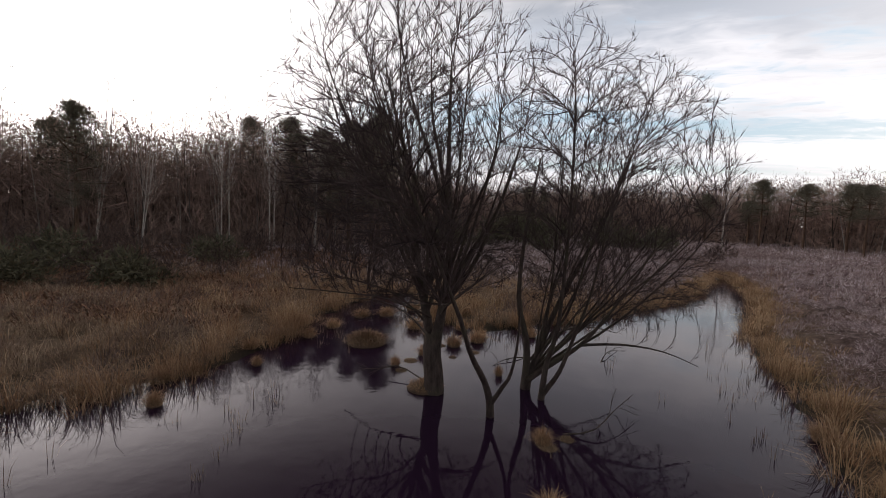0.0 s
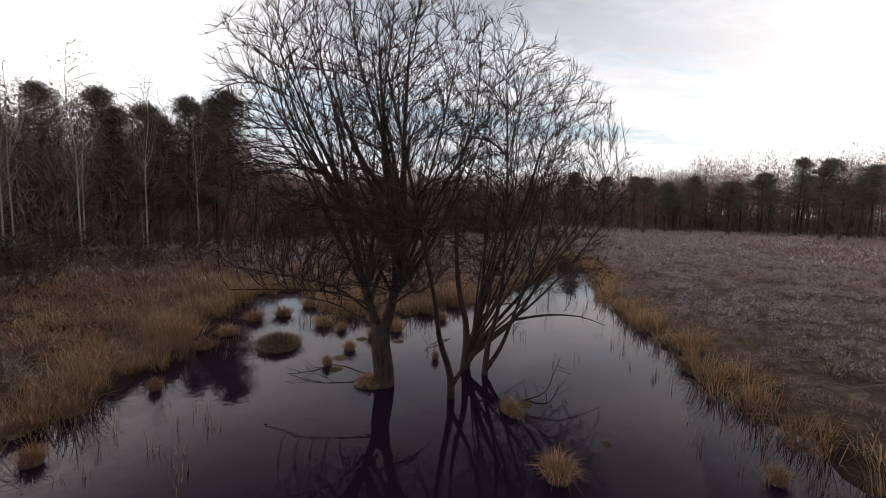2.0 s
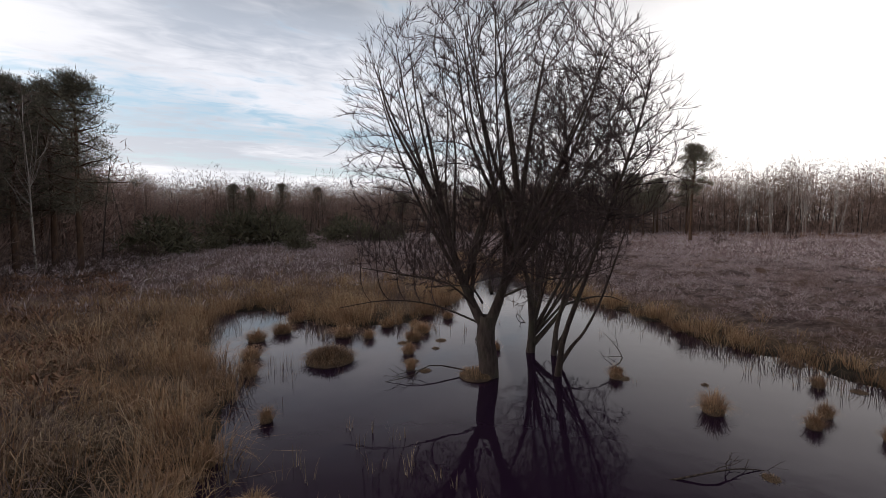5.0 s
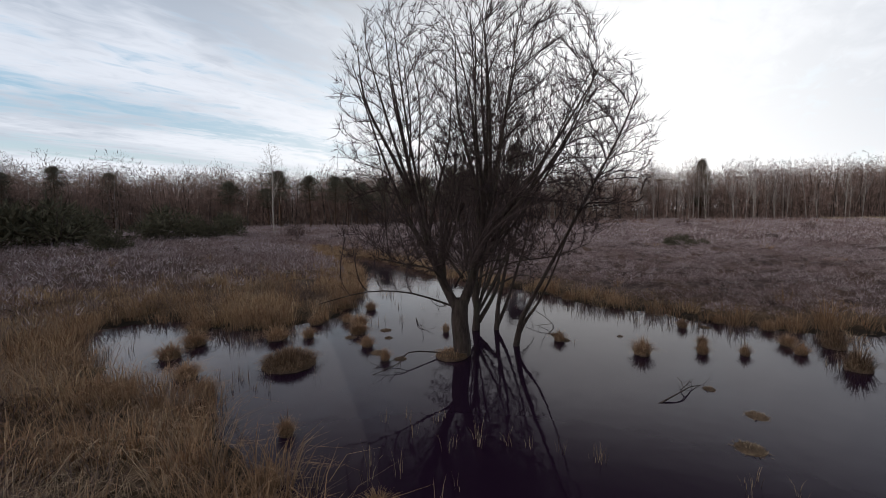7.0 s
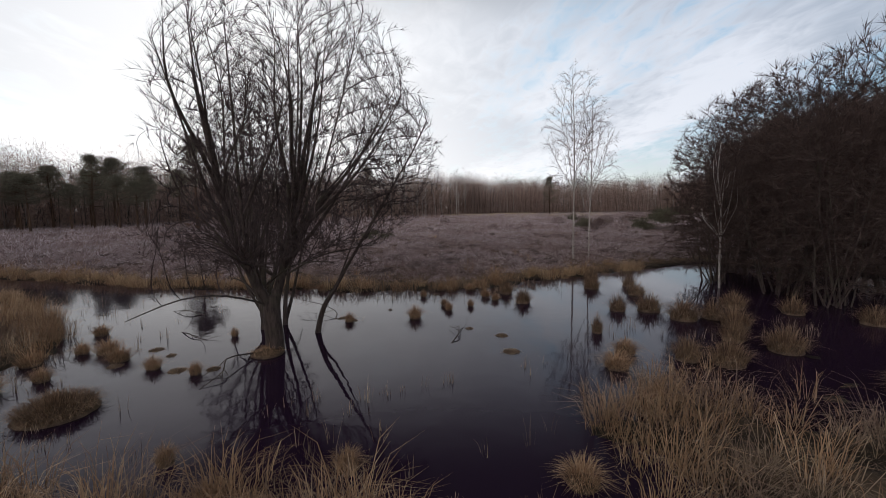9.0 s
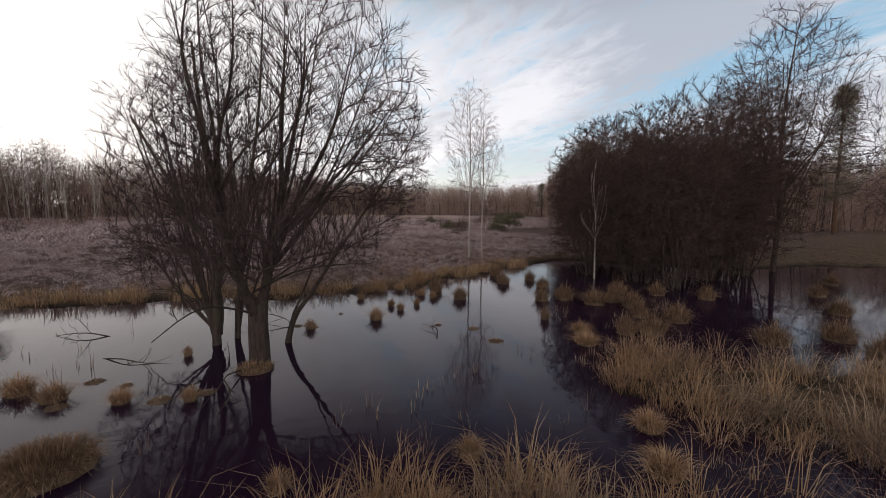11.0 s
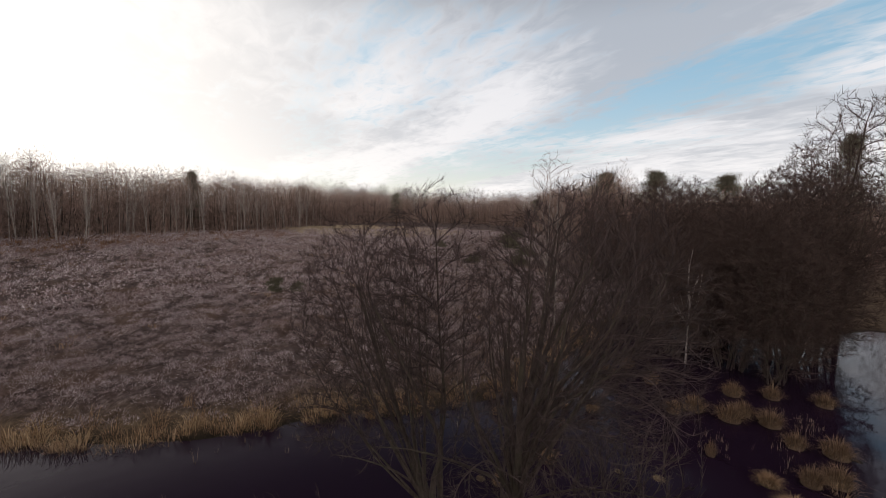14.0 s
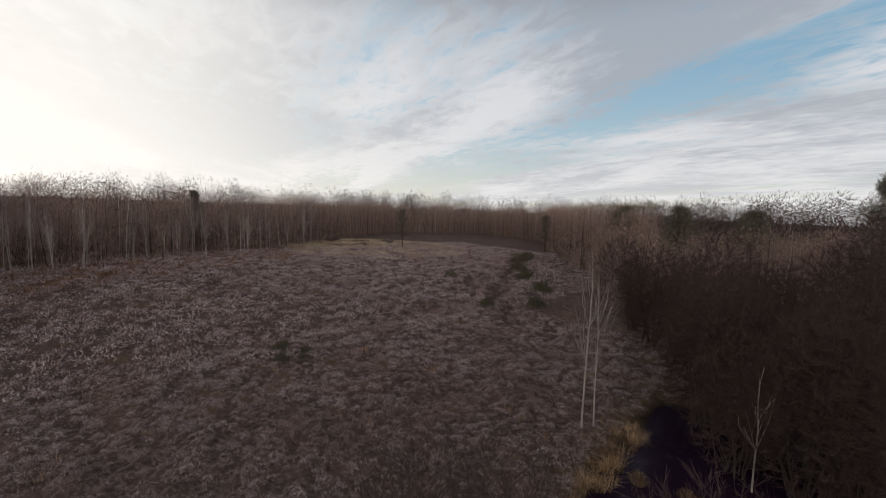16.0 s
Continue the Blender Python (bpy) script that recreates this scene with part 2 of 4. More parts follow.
def blades(root, az, lean, height, width, droop=0.5):
    """Bent, pointed blades: each a strip of two spans."""
    n = len(root)
    out = np.stack([np.cos(az), np.sin(az), np.zeros(n)], 1)
    side = np.stack([-np.sin(az), np.cos(az), np.zeros(n)], 1) * (width / 2)[:, None]
    upv = np.array([0, 0, 1.0])
    mid = root + out * (lean * height * 0.42)[:, None] + upv * (height * 0.58)[:, None]
    tip = root + out * (lean * height)[:, None] + upv * (height * (1 - droop * np.minimum(lean, 1.2) * 0.55))[:, None]
    v = np.stack([root - side, root + side, mid - side * 0.75, mid + side * 0.75, tip], 1).reshape(-1, 3)
    b = np.arange(n)[:, None] * 5
    return v, np.concatenate([b + np.array([[0, 1, 3, 2]])]), np.concatenate([b + np.array([[2, 3, 4]])])


def join(pieces):
    verts, quads, tris, at = [], [], [], 0
    for v, q, t in pieces:
        verts.append(v)
        quads.append(q + at)
        tris.append(t + at)
        at += len(v)
    return np.concatenate(verts), [np.concatenate(quads), np.concatenate(tris)]


# ---- the lie of the land ----
POND = [(8.4, -23), (7.9, -18), (7.1, -13.5), (6.7, -10.5), (5.6, -8.6), (5.8, -6.4), (6.3, -4.7), (7.0, -2.7), (8.2, -0.6), (9.6, 3),
        (10.9, 5.8), (12.7, 8.4), (15.8, 13.1), (18.4, 17.5), (20.6, 23.5), (18.9, 22), (15.7, 17.5), (12.0, 12.8), (8, 9.2), (5.2, 7.2),
        (2.7, 5.7), (0.6, 5.5), (-1, 6.6), (-1, 9), (-1.6, 11.3), (-3.2, 10.8), (-4.3, 8.5), (-4.7, 6), (-4.5, 3.6), (-5.2, 1.6),
        (-5.6, 0.0), (-6.2, -1.4), (-8.0, -2.5), (-8.6, -3.8), (-7.4, -4.9), (-5.6, -5.4), (-5.0, -6.6), (-4.6, -8.6), (-3.5, -10.4), (-3.4, -12.2),
        (-4.8, -13.4), (-7.5, -14.5), (-10, -19), (-10.5, -30), (-7, -38), (-3, -34), (-1, -27), (3, -25)]


def shore(x, y):
    """Metres from the pond's outline: above 0 on land, below 0 in the water."""
    P = np.array(POND, float)
    Q = np.roll(P, -1, 0)
    best, inside = np.full(x.shape, 1e9), np.zeros(x.shape, bool)
    for (ax, ay), (bx, by) in zip(P, Q):
        dx, dy = bx - ax, by - ay
        s = np.clip(((x - ax) * dx + (y - ay) * dy) / (dx * dx + dy * dy), 0, 1)
        best = np.minimum(best, np.hypot(x - ax - s * dx, y - ay - s * dy))
        cross = (ay > y) != (by > y)
        inside ^= cross & (x < (bx - ax) * (y - ay) / (by - ay if by != ay else 1e-9) + ax)
    return np.where(inside, -best, best)


def waves(x, y, seed, size):
    """Soft random relief from a few crossing sines, about -1 to 1."""
    r = np.random.RandomState(seed)
    out = np.zeros_like(x)
    for _ in range(7):
        a, f, ph = r.rand() * 2 * np.pi, (0.6 + r.rand()) / size, r.rand() * 7
        out = out + np.sin((x * np.cos(a) + y * np.sin(a)) * f * 2 * np.pi + ph)
    return out / 3.2


def bump(x, y, cx, cy, rx, ry):
    return np.exp(-(((x - cx) / rx) ** 2 + ((y - cy) / ry) ** 2))


def land(x, y):
    x, y = np.asarray(x, float), np.asarray(y, float)
    d = shore(x, y) + 0.45 * waves(x, y, 4, 2.6) * np.exp(-np.minimum(np.hypot(x, y), 60) / 40)
    heath = 1 / (1 + np.exp(-(x - 6.0 - 0.1 * y) / 2.0))
    rise = 1 - np.exp(-np.maximum(d, 0) / 2.2)
    z = np.where(d > 0, rise * (0.22 + 0.28 * heath), np.maximum(d * 0.5, -0.5))
    z = z + np.where(d > 0, 1, 0.3) * (0.05 * waves(x, y, 1, 3.5) + 0.03 * waves(x, y, 2, 1.1)) * np.clip(np.abs(d) * 1.5, 0, 1)
    z = z + heath * np.clip(d - 1, 0, 1) * (0.10 * waves(x, y, 12, 1.7) + 0.10 * waves(x, y, 13, 4.2)) * (np.hypot(x, y) < 120)
    z = z + 0.5 * np.clip((np.hypot(x, y) - 20) / 60, 0, 1)
    wet = 0.8 * bump(x, y, -9.5, -3.6, 2.6, 2.4) + 0.8 * bump(x, y, -13, -28, 6, 12) + 1.0 * bump(x, y, -5.6, -10.4, 2.2, 2.4) + 0.9 * bump(x, y, -8.6, -12.4, 3.2, 2.0)
    z = z - np.minimum(wet, 1.2) * (0.30 + 0.15 * waves(x, y, 6, 2.0)) * (d > 0)
    return z


def steps(lo, hi, fine, far):
    core = np.arange(lo, hi + 1e-6, fine)
    out, s, v = [], fine, hi
    while v < far:
        s *= 1.16
        v += s
        out.append(v)
    left, s, v = [], fine, lo
    while v > -far:
        s *= 1.16
        v -= s
        left.append(v)
    return np.array(left[::-1] + list(core) + out)


def build_ground():
    gx, gy = steps(-16, 30, 0.25, 1600), steps(-27, 27, 0.25, 1600)
    X, Y = np.meshgrid(gx, gy)
    x, y = X.ravel(), Y.ravel()
    z = land(x, y)
    nx, ny = len(gx), len(gy)
    i = (np.arange(ny - 1)[:, None] * nx + np.arange(nx - 1)).ravel()
    quads = np.stack([i, i + 1, i + nx + 1, i + nx], 1)
    ob = mesh_object("ground", np.stack([x, y, z], 1), [quads], GROUND, True)
    d = shore(x, y)
    heath = np.clip((d - 1.0) / 1.5, 0, 1) / (1 + np.exp(-(x - 5.0 - 0.1 * y) / 1.5))
    north = np.clip((y - 12) / 8, 0, 1) * np.clip((x + 12) / 8, 0, 1)
    col = np.stack([np.maximum(heath, north * 0.7), np.clip((0.16 - z) / 0.12, 0, 1), np.zeros_like(x), np.ones_like(x)], 1)
    a = ob.data.attributes.new("cover", "FLOAT_COLOR", "POINT")
    a.data.foreach_set("color", col.astype(np.float32).ravel())
    tagged(ob, "uneven boggy heath ground with dark peat at the water", "ground", kind="structure")
    wx, wy = np.meshgrid(np.linspace(-60, 60, 13), np.linspace(-70, 50, 13))
    i = (np.arange(12)[:, None] * 13 + np.arange(12)).ravel()
    w = mesh_object("water", np.stack([wx.ravel(), wy.ravel(), 0 * wx.ravel()], 1), [np.stack([i, i + 1, i + 14, i + 13], 1)], WATER)
    tagged(w, "still dark peaty pond water mirroring the sky", "water", kind="structure")


build_ground()


def put(x, y, turn=0.0, size=1.0, sink=0.05):
    z = float(land(np.array([x]), np.array([y]))[0])
    return pose(x, y, z - sink, 0, 0, turn) @ Matrix.Diagonal((size, size, size, 1))


# ---- trees ----
def bent(rs, p, d, length, r0, r1, n, wob, up):
    """A branch as a line of n spans that wanders and turns up."""
    pts, v = [p], d / np.linalg.norm(d)
    for _ in range(n):
        v = v + rs.normal(0, wob, 3) + np.array([0, 0, up])
        v = v / np.linalg.norm(v)
        pts.append(pts[-1] + v * length / n)
    return np.array(pts), np.linspace(r0, r1, n + 1)


def limb_line(ctrl, r0, r1, n):
    """A smooth line through a few points."""
    c = np.array(ctrl, float)
    t = np.linspace(0, len(c) - 1, n + 1)
    out = []
    for s in t:
        k = min(int(s), len(c) - 2)
        a, b, u = c[k], c[k + 1], s - k
        pre, post = c[max(k - 1, 0)], c[min(k + 2, len(c) - 1)]
        out.append(0.5 * (2 * a + (b - pre) * u + (2 * pre - 5 * a + 4 * b - post) * u * u + (3 * a - pre - 3 * b + post) * u**3))
    return np.array(out), r0 + (r1 - r0) * np.linspace(0, 1, n + 1) ** 0.72


def sprout(rs, parents, count, start, ratio, angle, spans, thin, up, wob, least=0.1):
    """Side branches on every parent line."""
    out = []
    for pts, rad in parents:
        length = np.linalg.norm(np.diff(pts, axis=0), axis=1).sum()
        c = max(1, int(round(count * (0.8 + 0.4 * rs.rand()))))
        for k in range(c):
            f = start + (1 - start) * (k + rs.rand()) / c
            s = f * (len(pts) - 1)
            i = min(int(s), len(pts) - 2)
            p = pts[i] + (pts[i + 1] - pts[i]) * (s - i)
            t = pts[i + 1] - pts[i]
            t = t / np.linalg.norm(t)
            side = np.cross(t, rs.normal(0, 1, 3))
            side = side / np.linalg.norm(side)
            a = radians(angle) * (0.7 + 0.6 * rs.rand())
            r = rad[i] * thin
            ln = max(least, length * ratio * (1.15 - 0.75 * f) * (0.7 + 0.6 * rs.rand()))
            out.append(bent(rs, p, t * np.cos(a) + side * np.sin(a), ln, r, r * 0.4, spans, wob, up))
    return out


def spikes(p, v, length, width, rs):
    """The finest twigs, needles and sprigs: one thin sliver each."""
    v = unit(v)
    side = unit(np.cross(v, rs.normal(0, 1, v.shape))) * (width / 2)[:, None]
    at = np.arange(len(p))[:, None] * 3
    return np.stack([p - side, p + side, p + v * length[:, None]], 1).reshape(-1, 3), np.zeros((0, 4), int), at + np.array([[0, 1, 2]])


def in_domes(rs, domes, n, shell=0.40):
    """Buds spread through a crown made of ellipsoids, somewhat denser near its surface."""
    vol = np.array([r[0] * r[1] * r[2] for _, r in domes])
    out = []
    for (c, r), share in zip(domes, vol / vol.sum()):
        k = int(n * share)
        out.append(np.array(c) + unit(rs.normal(0, 1, (k, 3))) * (rs.rand(k, 1) ** shell) * np.array(r))
    return np.concatenate(out)


def grow(rs, stems, start, marks, step, reach, kill, up=0.08, hold=0.7, wild=0.12, tip=0.0035, rounds=90, power=2.1):
    """Branches that grow from the stems towards the buds of the crown until each bud is met."""
    P, D, R = [], [], []
    for (pts, rad), s in zip(stems, start):
        if s is None:
            continue
        P.append(pts[s:])
        D.append(unit(np.gradient(pts, axis=0))[s:])
        R.append(rad[s:])
    P, D, cap = np.concatenate(P), np.concatenate(D), np.concatenate(R)
    seeds = len(P)
    parent, kids = np.full(seeds, -1), np.zeros(seeds, int)
    last = np.full((seeds, 3), 1e6)
    dist, near = np.full(len(marks), 1e9), np.zeros(len(marks), int)

    def meet(lo):
        for a in range(lo, len(P), 400):
            d = np.linalg.norm(marks[:, None] - P[None, a:a + 400], axis=2)
            j = d.argmin(1)
            m = d[np.arange(len(marks)), j]
            better = m < dist
            dist[better], near[better] = m[better], a + j[better]

    meet(0)
    for _ in range(rounds):
        alive = (dist < reach) & (dist > kill)
        if alive.sum() < 4:
            break
        idx = near[alive]
        acc = np.zeros_like(P)
        np.add.at(acc, idx, unit(marks[alive] - P[idx]))
        g = np.unique(idx)
        g = g[kids[g] < 4]
        v = unit(unit(acc[g]) + hold * D[g] + rs.normal(0, wild, (len(g), 3)) + np.array([0, 0, up]))
        q = P[g] + v * step
        ok = np.linalg.norm(q - last[g], axis=1) > step * 0.45
        g, v, q = g[ok], v[ok], q[ok]
        if not len(g):
            break
        kids[g] += 1
        last[g] = q
        lo = len(P)
        P, D = np.concatenate([P, q]), np.concatenate([D, v])
        parent, kids = np.concatenate([parent, g]), np.concatenate([kids, np.zeros(len(g), int)])
        last = np.concatenate([last, np.full((len(g), 3), 1e6)])
        cap = np.concatenate([cap, cap[g] * 0.98])
        meet(lo)
    n = len(P)
    area = np.zeros(n)
    child = [[] for _ in range(n)]
    for i in range(n - 1, seeds - 1, -1):
        area[i] = max(area[i], tip ** power)
        area[parent[i]] += area[i]
        child[parent[i]].append(i)
    rad = np.minimum(area ** (1 / power), cap * 0.75)
    lines, todo = [], [(i, c) for i in range(seeds) for c in child[i]]
    while todo:
        a, c = todo.pop()
        chain = [a, c]
        while child[chain[-1]]:
            some = sorted(child[chain[-1]], key=lambda k: -area[k])
            todo += [(chain[-1], k) for k in some[1:]]
            chain.append(some[0])
        p = P[chain].copy()
        for _ in range(2 if len(p) > 3 else 0):
            p[1:-1] = 0.25 * p[:-2] + 0.5 * p[1:-1] + 0.25 * p[2:]
        r = rad[chain].copy()
        r[0] = r[1]
        lines.append((p, r))
    return lines, P[seeds:], D[seeds:], rad[seeds:]


def grown_tree(name, label, stems, start, domes, seed, buds, step, reach, kill, bark, twig, category="tree", group="", up=0.08, hold=0.7, wild=0.12,
               tip=0.0035, fine=2.0, fine_len=0.35, fine_wide=0.006, droop=0.25, sides=7, shell=0.40, stray=0.42):
    """A leafless tree or shrub: stems, branches grown into a rounded crown, and slivers of fine twig on the outer branches."""
    rs = np.random.RandomState(seed)
    root = thing(name, label, category, group)
    lines, p, d, r = grow(rs, stems, start, in_domes(rs, domes, buds, shell), step, reach, kill, up, hold, wild, tip)
    v, f = skin(stems, sides)
    mesh_object("trunk", v, f, bark, True, root)
    v, f = skin(lines, 3)
    outer = np.where(r < tip * 3.2)[0]
    k = np.repeat(outer, int(fine) + 1)
    k = k[rs.rand(len(k)) < fine / (int(fine) + 1)]
    way = d[k] + rs.normal(0, stray, (len(k), 3)) + np.array([0, 0, droop])
    sv, _, st = spikes(p[k], way, fine_len * (0.4 + 0.9 * rs.rand(len(k))), fine_wide * (0.7 + 0.6 * rs.rand(len(k))), rs)
    mesh_object("crown", np.concatenate([v, sv]), f + [st + len(v)], twig, False, root)
    return root


def thing(name, label, category, group=""):
    return tagged(new(name), label, category, group)


def fan(rs, starts, centre, radii, n, r0, low=-0.25):
    """Ascending limbs from points along the stem to all sides of a rounded crown."""
    out = []
    for k in range(n):
        a = k * 2.39996 + rs.normal(0, 0.2)
        u = low + (1 - low) * ((k * 0.618 + rs.rand() * 0.3) % 1.0)
        flat = np.sqrt(max(0.0, 1 - u * u))
        e = np.array(centre) + np.array(radii) * 0.86 * np.array([np.cos(a) * flat, np.sin(a) * flat, u])
        s = np.array(starts[min(int((0.15 + 0.85 * (u - low) / (1 - low) * rs.rand()) * len(starts)), len(starts) - 1)], float)
        d = e - s
        c1 = s + d * np.array([0.40, 0.40, 0.32]) + rs.normal(0, 0.06, 3)
        c2 = s + d * np.array([0.76, 0.76, 0.66]) + rs.normal(0, 0.08, 3)
        out.append(limb_line([s, c1, c2, e], r0 * (0.6 + 0.5 * rs.rand()), 0.008, 10))
    return out


# the clump of willows standing in the pond
WILLOW = dict(step=0.16, reach=1.5, kill=0.20, bark=BARK, twig=TWIG, group="willow clump", up=0.40, hold=1.35, wild=0.07, tip=0.0046, fine=4.6, fine_len=0.27, fine_wide=0.0085, droop=0.45, shell=0.34, stray=0.30)


def build_willows():
    rs = np.random.RandomState(3)
    # forked trunk
    bole = limb_line([(0.04, 0, -0.5), (0.02, 0, 0.3), (-0.05, 0.03, 0.9), (-0.02, 0.0, 1.4)], 0.25, 0.20, 8)
    fork_a = limb_line([(0.0, 0.0, 1.15), (0.14, -0.24, 1.9), (0.28, -0.55, 3.2), (0.2, -0.95, 5.2), (0.2, -1.3, 6.8)], 0.155, 0.018, 14)
    fork_b = limb_line([(-0.04, 0.02, 1.05), (-0.28, 0.38, 1.9), (-0.55, 0.75, 3.2), (-0.75, 1.05, 5.0), (-1.0, 1.2, 6.4)], 0.145, 0.018, 14)
    limbs = fan(rs, [fork_a[0][k] for k in (3, 4, 6, 8, 10, 11)], (-0.5, -1.5, 5.0), (2.35, 2.1, 3.2), 18, 0.070, 0.0)
    limbs += fan(rs, [fork_b[0][k] for k in (3, 4, 6, 8, 10, 11)], (-1.1, 0.7, 4.8), (2.15, 1.7, 3.2), 15, 0.064, 0.0)
    low = [limb_line([(-0.1, 0.1, 1.2), (-0.8, 0.9, 1.6), (-1.7, 1.5, 1.75), (-2.6, 2.1, 1.6)], 0.030, 0.008, 9),
           limb_line([(-0.15, 0.2, 1.5), (-1.0, 0.2, 2.2), (-2.2, 0.3, 2.5), (-3.1, 0.2, 2.7)], 0.030, 0.008, 9),
           limb_line([(0.1, -0.2, 1.8), (0.3, -1.2, 2.3), (0.2, -2.2, 2.5), (0.3, -2.9, 2.8)], 0.030, 0.008, 9),
           limb_line([(-0.1, 0.1, 1.7), (-1.0, -0.5, 2.2), (-1.9, -1.0, 2.4), (-2.8, -1.3, 2.5)], 0.030, 0.008, 9),
           limb_line([(0.1, 0.0, 1.9), (0.9, 0.9, 2.4), (1.5, 1.7, 2.7), (1.9, 2.3, 2.8)], 0.045, 0.008, 9)]
    stems = [bole, fork_a, fork_b] + limbs + low
    start = [None, 7, 7] + [4] * len(limbs) + [3] * 5
    grown_tree("willow_tree", "bare grey-brown willow with forked trunk standing in the pond", stems, start,
               [((-0.5, -1.5, 5.2), (2.45, 2.1, 3.2)), ((-1.1, 0.5, 5.0), (2.1, 1.45, 3.1)), ((-0.7, 0.1, 2.9), (2.6, 2.3, 0.75))], 11, 11000, **WILLOW)
    # many-stemmed willow behind, its stems leaning out from one foot
    stem = limb_line([(2.14, 0.52, -0.5), (2.18, 0.48, 0.1), (2.32, 0.54, 0.5), (2.60, 0.66, 1.3), (3.02, 0.80, 2.3), (3.9, 1.0, 4.0), (4.5, 1.2, 5.6)], 0.14, 0.03, 17)
    stem2 = limb_line([(2.10, 0.55, -0.5), (2.16, 0.47, 0.4), (2.12, 0.46, 1.2), (1.90, 0.48, 2.2), (2.1, 1.2, 3.8), (2.5, 2.0, 5.6)], 0.13, 0.025, 15)
    stem3 = limb_line([(2.20, 0.42, 0.25), (2.75, 0.25, 0.75), (3.35, 0.20, 1.25), (4.1, 0.40, 2.1), (5.0, 0.7, 3.4)], 0.085, 0.02, 12)
    limbs = fan(rs, [stem[0][k] for k in (5, 6, 8, 10)], (4.5, 0.9, 4.4), (2.2, 1.8, 2.8), 14, 0.045, -0.25)
    low = [limb_line([(2.25, 0.5, 0.7), (2.9, 1.0, 1.2), (3.8, 1.5, 1.3), (4.7, 1.8, 1.1)], 0.04, 0.008, 9),
           limb_line([(3.3, 0.2, 1.2), (4.1, -0.1, 1.35), (4.9, -0.3, 1.3), (5.6, -0.4, 1.05)], 0.04, 0.007, 9)]
    grown_tree("willow_tree", "bare leaning willow with several stems and wide low crown", [stem, stem2, stem3] + limbs + low, [7, 6, 5] + [4] * len(limbs) + [3, 3],
               [((4.5, 0.9, 4.6), (2.3, 1.9, 3.0)), ((4.1, 1.1, 2.3), (2.2, 1.9, 0.8))], 12, 6000, **WILLOW)
    stem = limb_line([(2.40, -0.04, -0.5), (2.45, -0.07, 0.2), (2.50, -0.10, 0.8), (2.66, -0.22, 1.6), (2.70, -0.36, 2.6), (2.8, -0.2, 4.4), (2.8, 0.0, 6.8)], 0.10, 0.015, 16)
    stem2 = limb_line([(2.48, -0.08, 0.15), (2.75, -0.25, 0.7), (2.95, -0.45, 1.5), (3.2, -0.7, 2.6), (3.4, -0.9, 4.2)], 0.07, 0.015, 12)
    grown_tree("willow_tree", "slim upright bare willow stem with a dark waterline", [stem, stem2], [7, 5], [((2.85, 0.1, 5.2), (1.6, 1.6, 3.0))], 13, 2300, **WILLOW)
    stem = limb_line([(1.26, -0.98, -0.5), (1.24, -1.02, 0.0), (1.20, -1.10, 0.4), (1.08, -1.22, 0.8), (0.89, -1.45, 1.2), (0.73, -1.67, 1.6), (0.56, -2.0, 2.2), (0.30, -2.4, 2.9), (-0.1, -3.0, 4.0), (-0.45, -3.5, 4.9), (-0.7, -3.8, 5.6)], 0.105, 0.012, 20)
    stem2 = limb_line([(1.22, -1.06, 0.25), (1.42, -1.25, 0.7), (1.55, -1.5, 1.1), (1.6, -1.9, 2.0), (1.5, -2.4, 3.4)], 0.06, 0.014, 12)
    grown_tree("willow_tree", "thin bare willow stem leaning out over the pond", [stem, stem2], [9, 5], [((-0.3, -3.1, 4.7), (1.05, 1.0, 1.7))], 14, 1300, **WILLOW)


build_willows()


# silver birches
def birch(label, height, seed, r=0.09, lean=(0, 0), twig=PALE_TWIG, group="silver birches", buds=900, step=0.17, kill=0.24, tip=0.0045, fine=3.2, wide=0.008, spread=0.15, stems=1):
    rs = np.random.RandomState(seed)
    lines, domes, start = [], [], []
    for k in range(stems):
        h, a = height * (1 - 0.12 * k), lean if k == 0 else (lean[0] + rs.normal(0, 0.09), lean[1] + rs.normal(0, 0.09))
        c = [(a[0] * h * f + rs.normal(0, 0.010) * h * f, a[1] * h * f + rs.normal(0, 0.010) * h * f, h * f - 0.2 * (f == 0)) for f in (0, 0.25, 0.5, 0.75, 0.93)]
        lines.append(limb_line(c, r * (1 - 0.2 * k), 0.012, 22))
        start.append(8)
        lean_at = np.array([a[0] * h * 0.62, a[1] * h * 0.62, h * 0.62])
        rising = fan(rs, [lines[-1][0][q] for q in (6, 8, 10, 12, 14, 16)], lean_at, (h * spread * 0.75, h * spread * 0.75, h * 0.30), 13, r * 0.24, -0.5)
        lines += rising
        start += [3] * len(rising)
        domes.append(((a[0] * h * 0.66, a[1] * h * 0.66, h * 0.66), (h * spread, h * spread, h * 0.34)))
    return grown_tree("birch_tree", label, lines, start, domes, seed, buds, step, 1.3, kill, BIRCH, twig, group=group, up=0.55, hold=0.9, wild=0.16,
                      tip=tip, fine=fine, fine_len=0.36, fine_wide=wide, droop=-0.15, sides=6, shell=0.5)


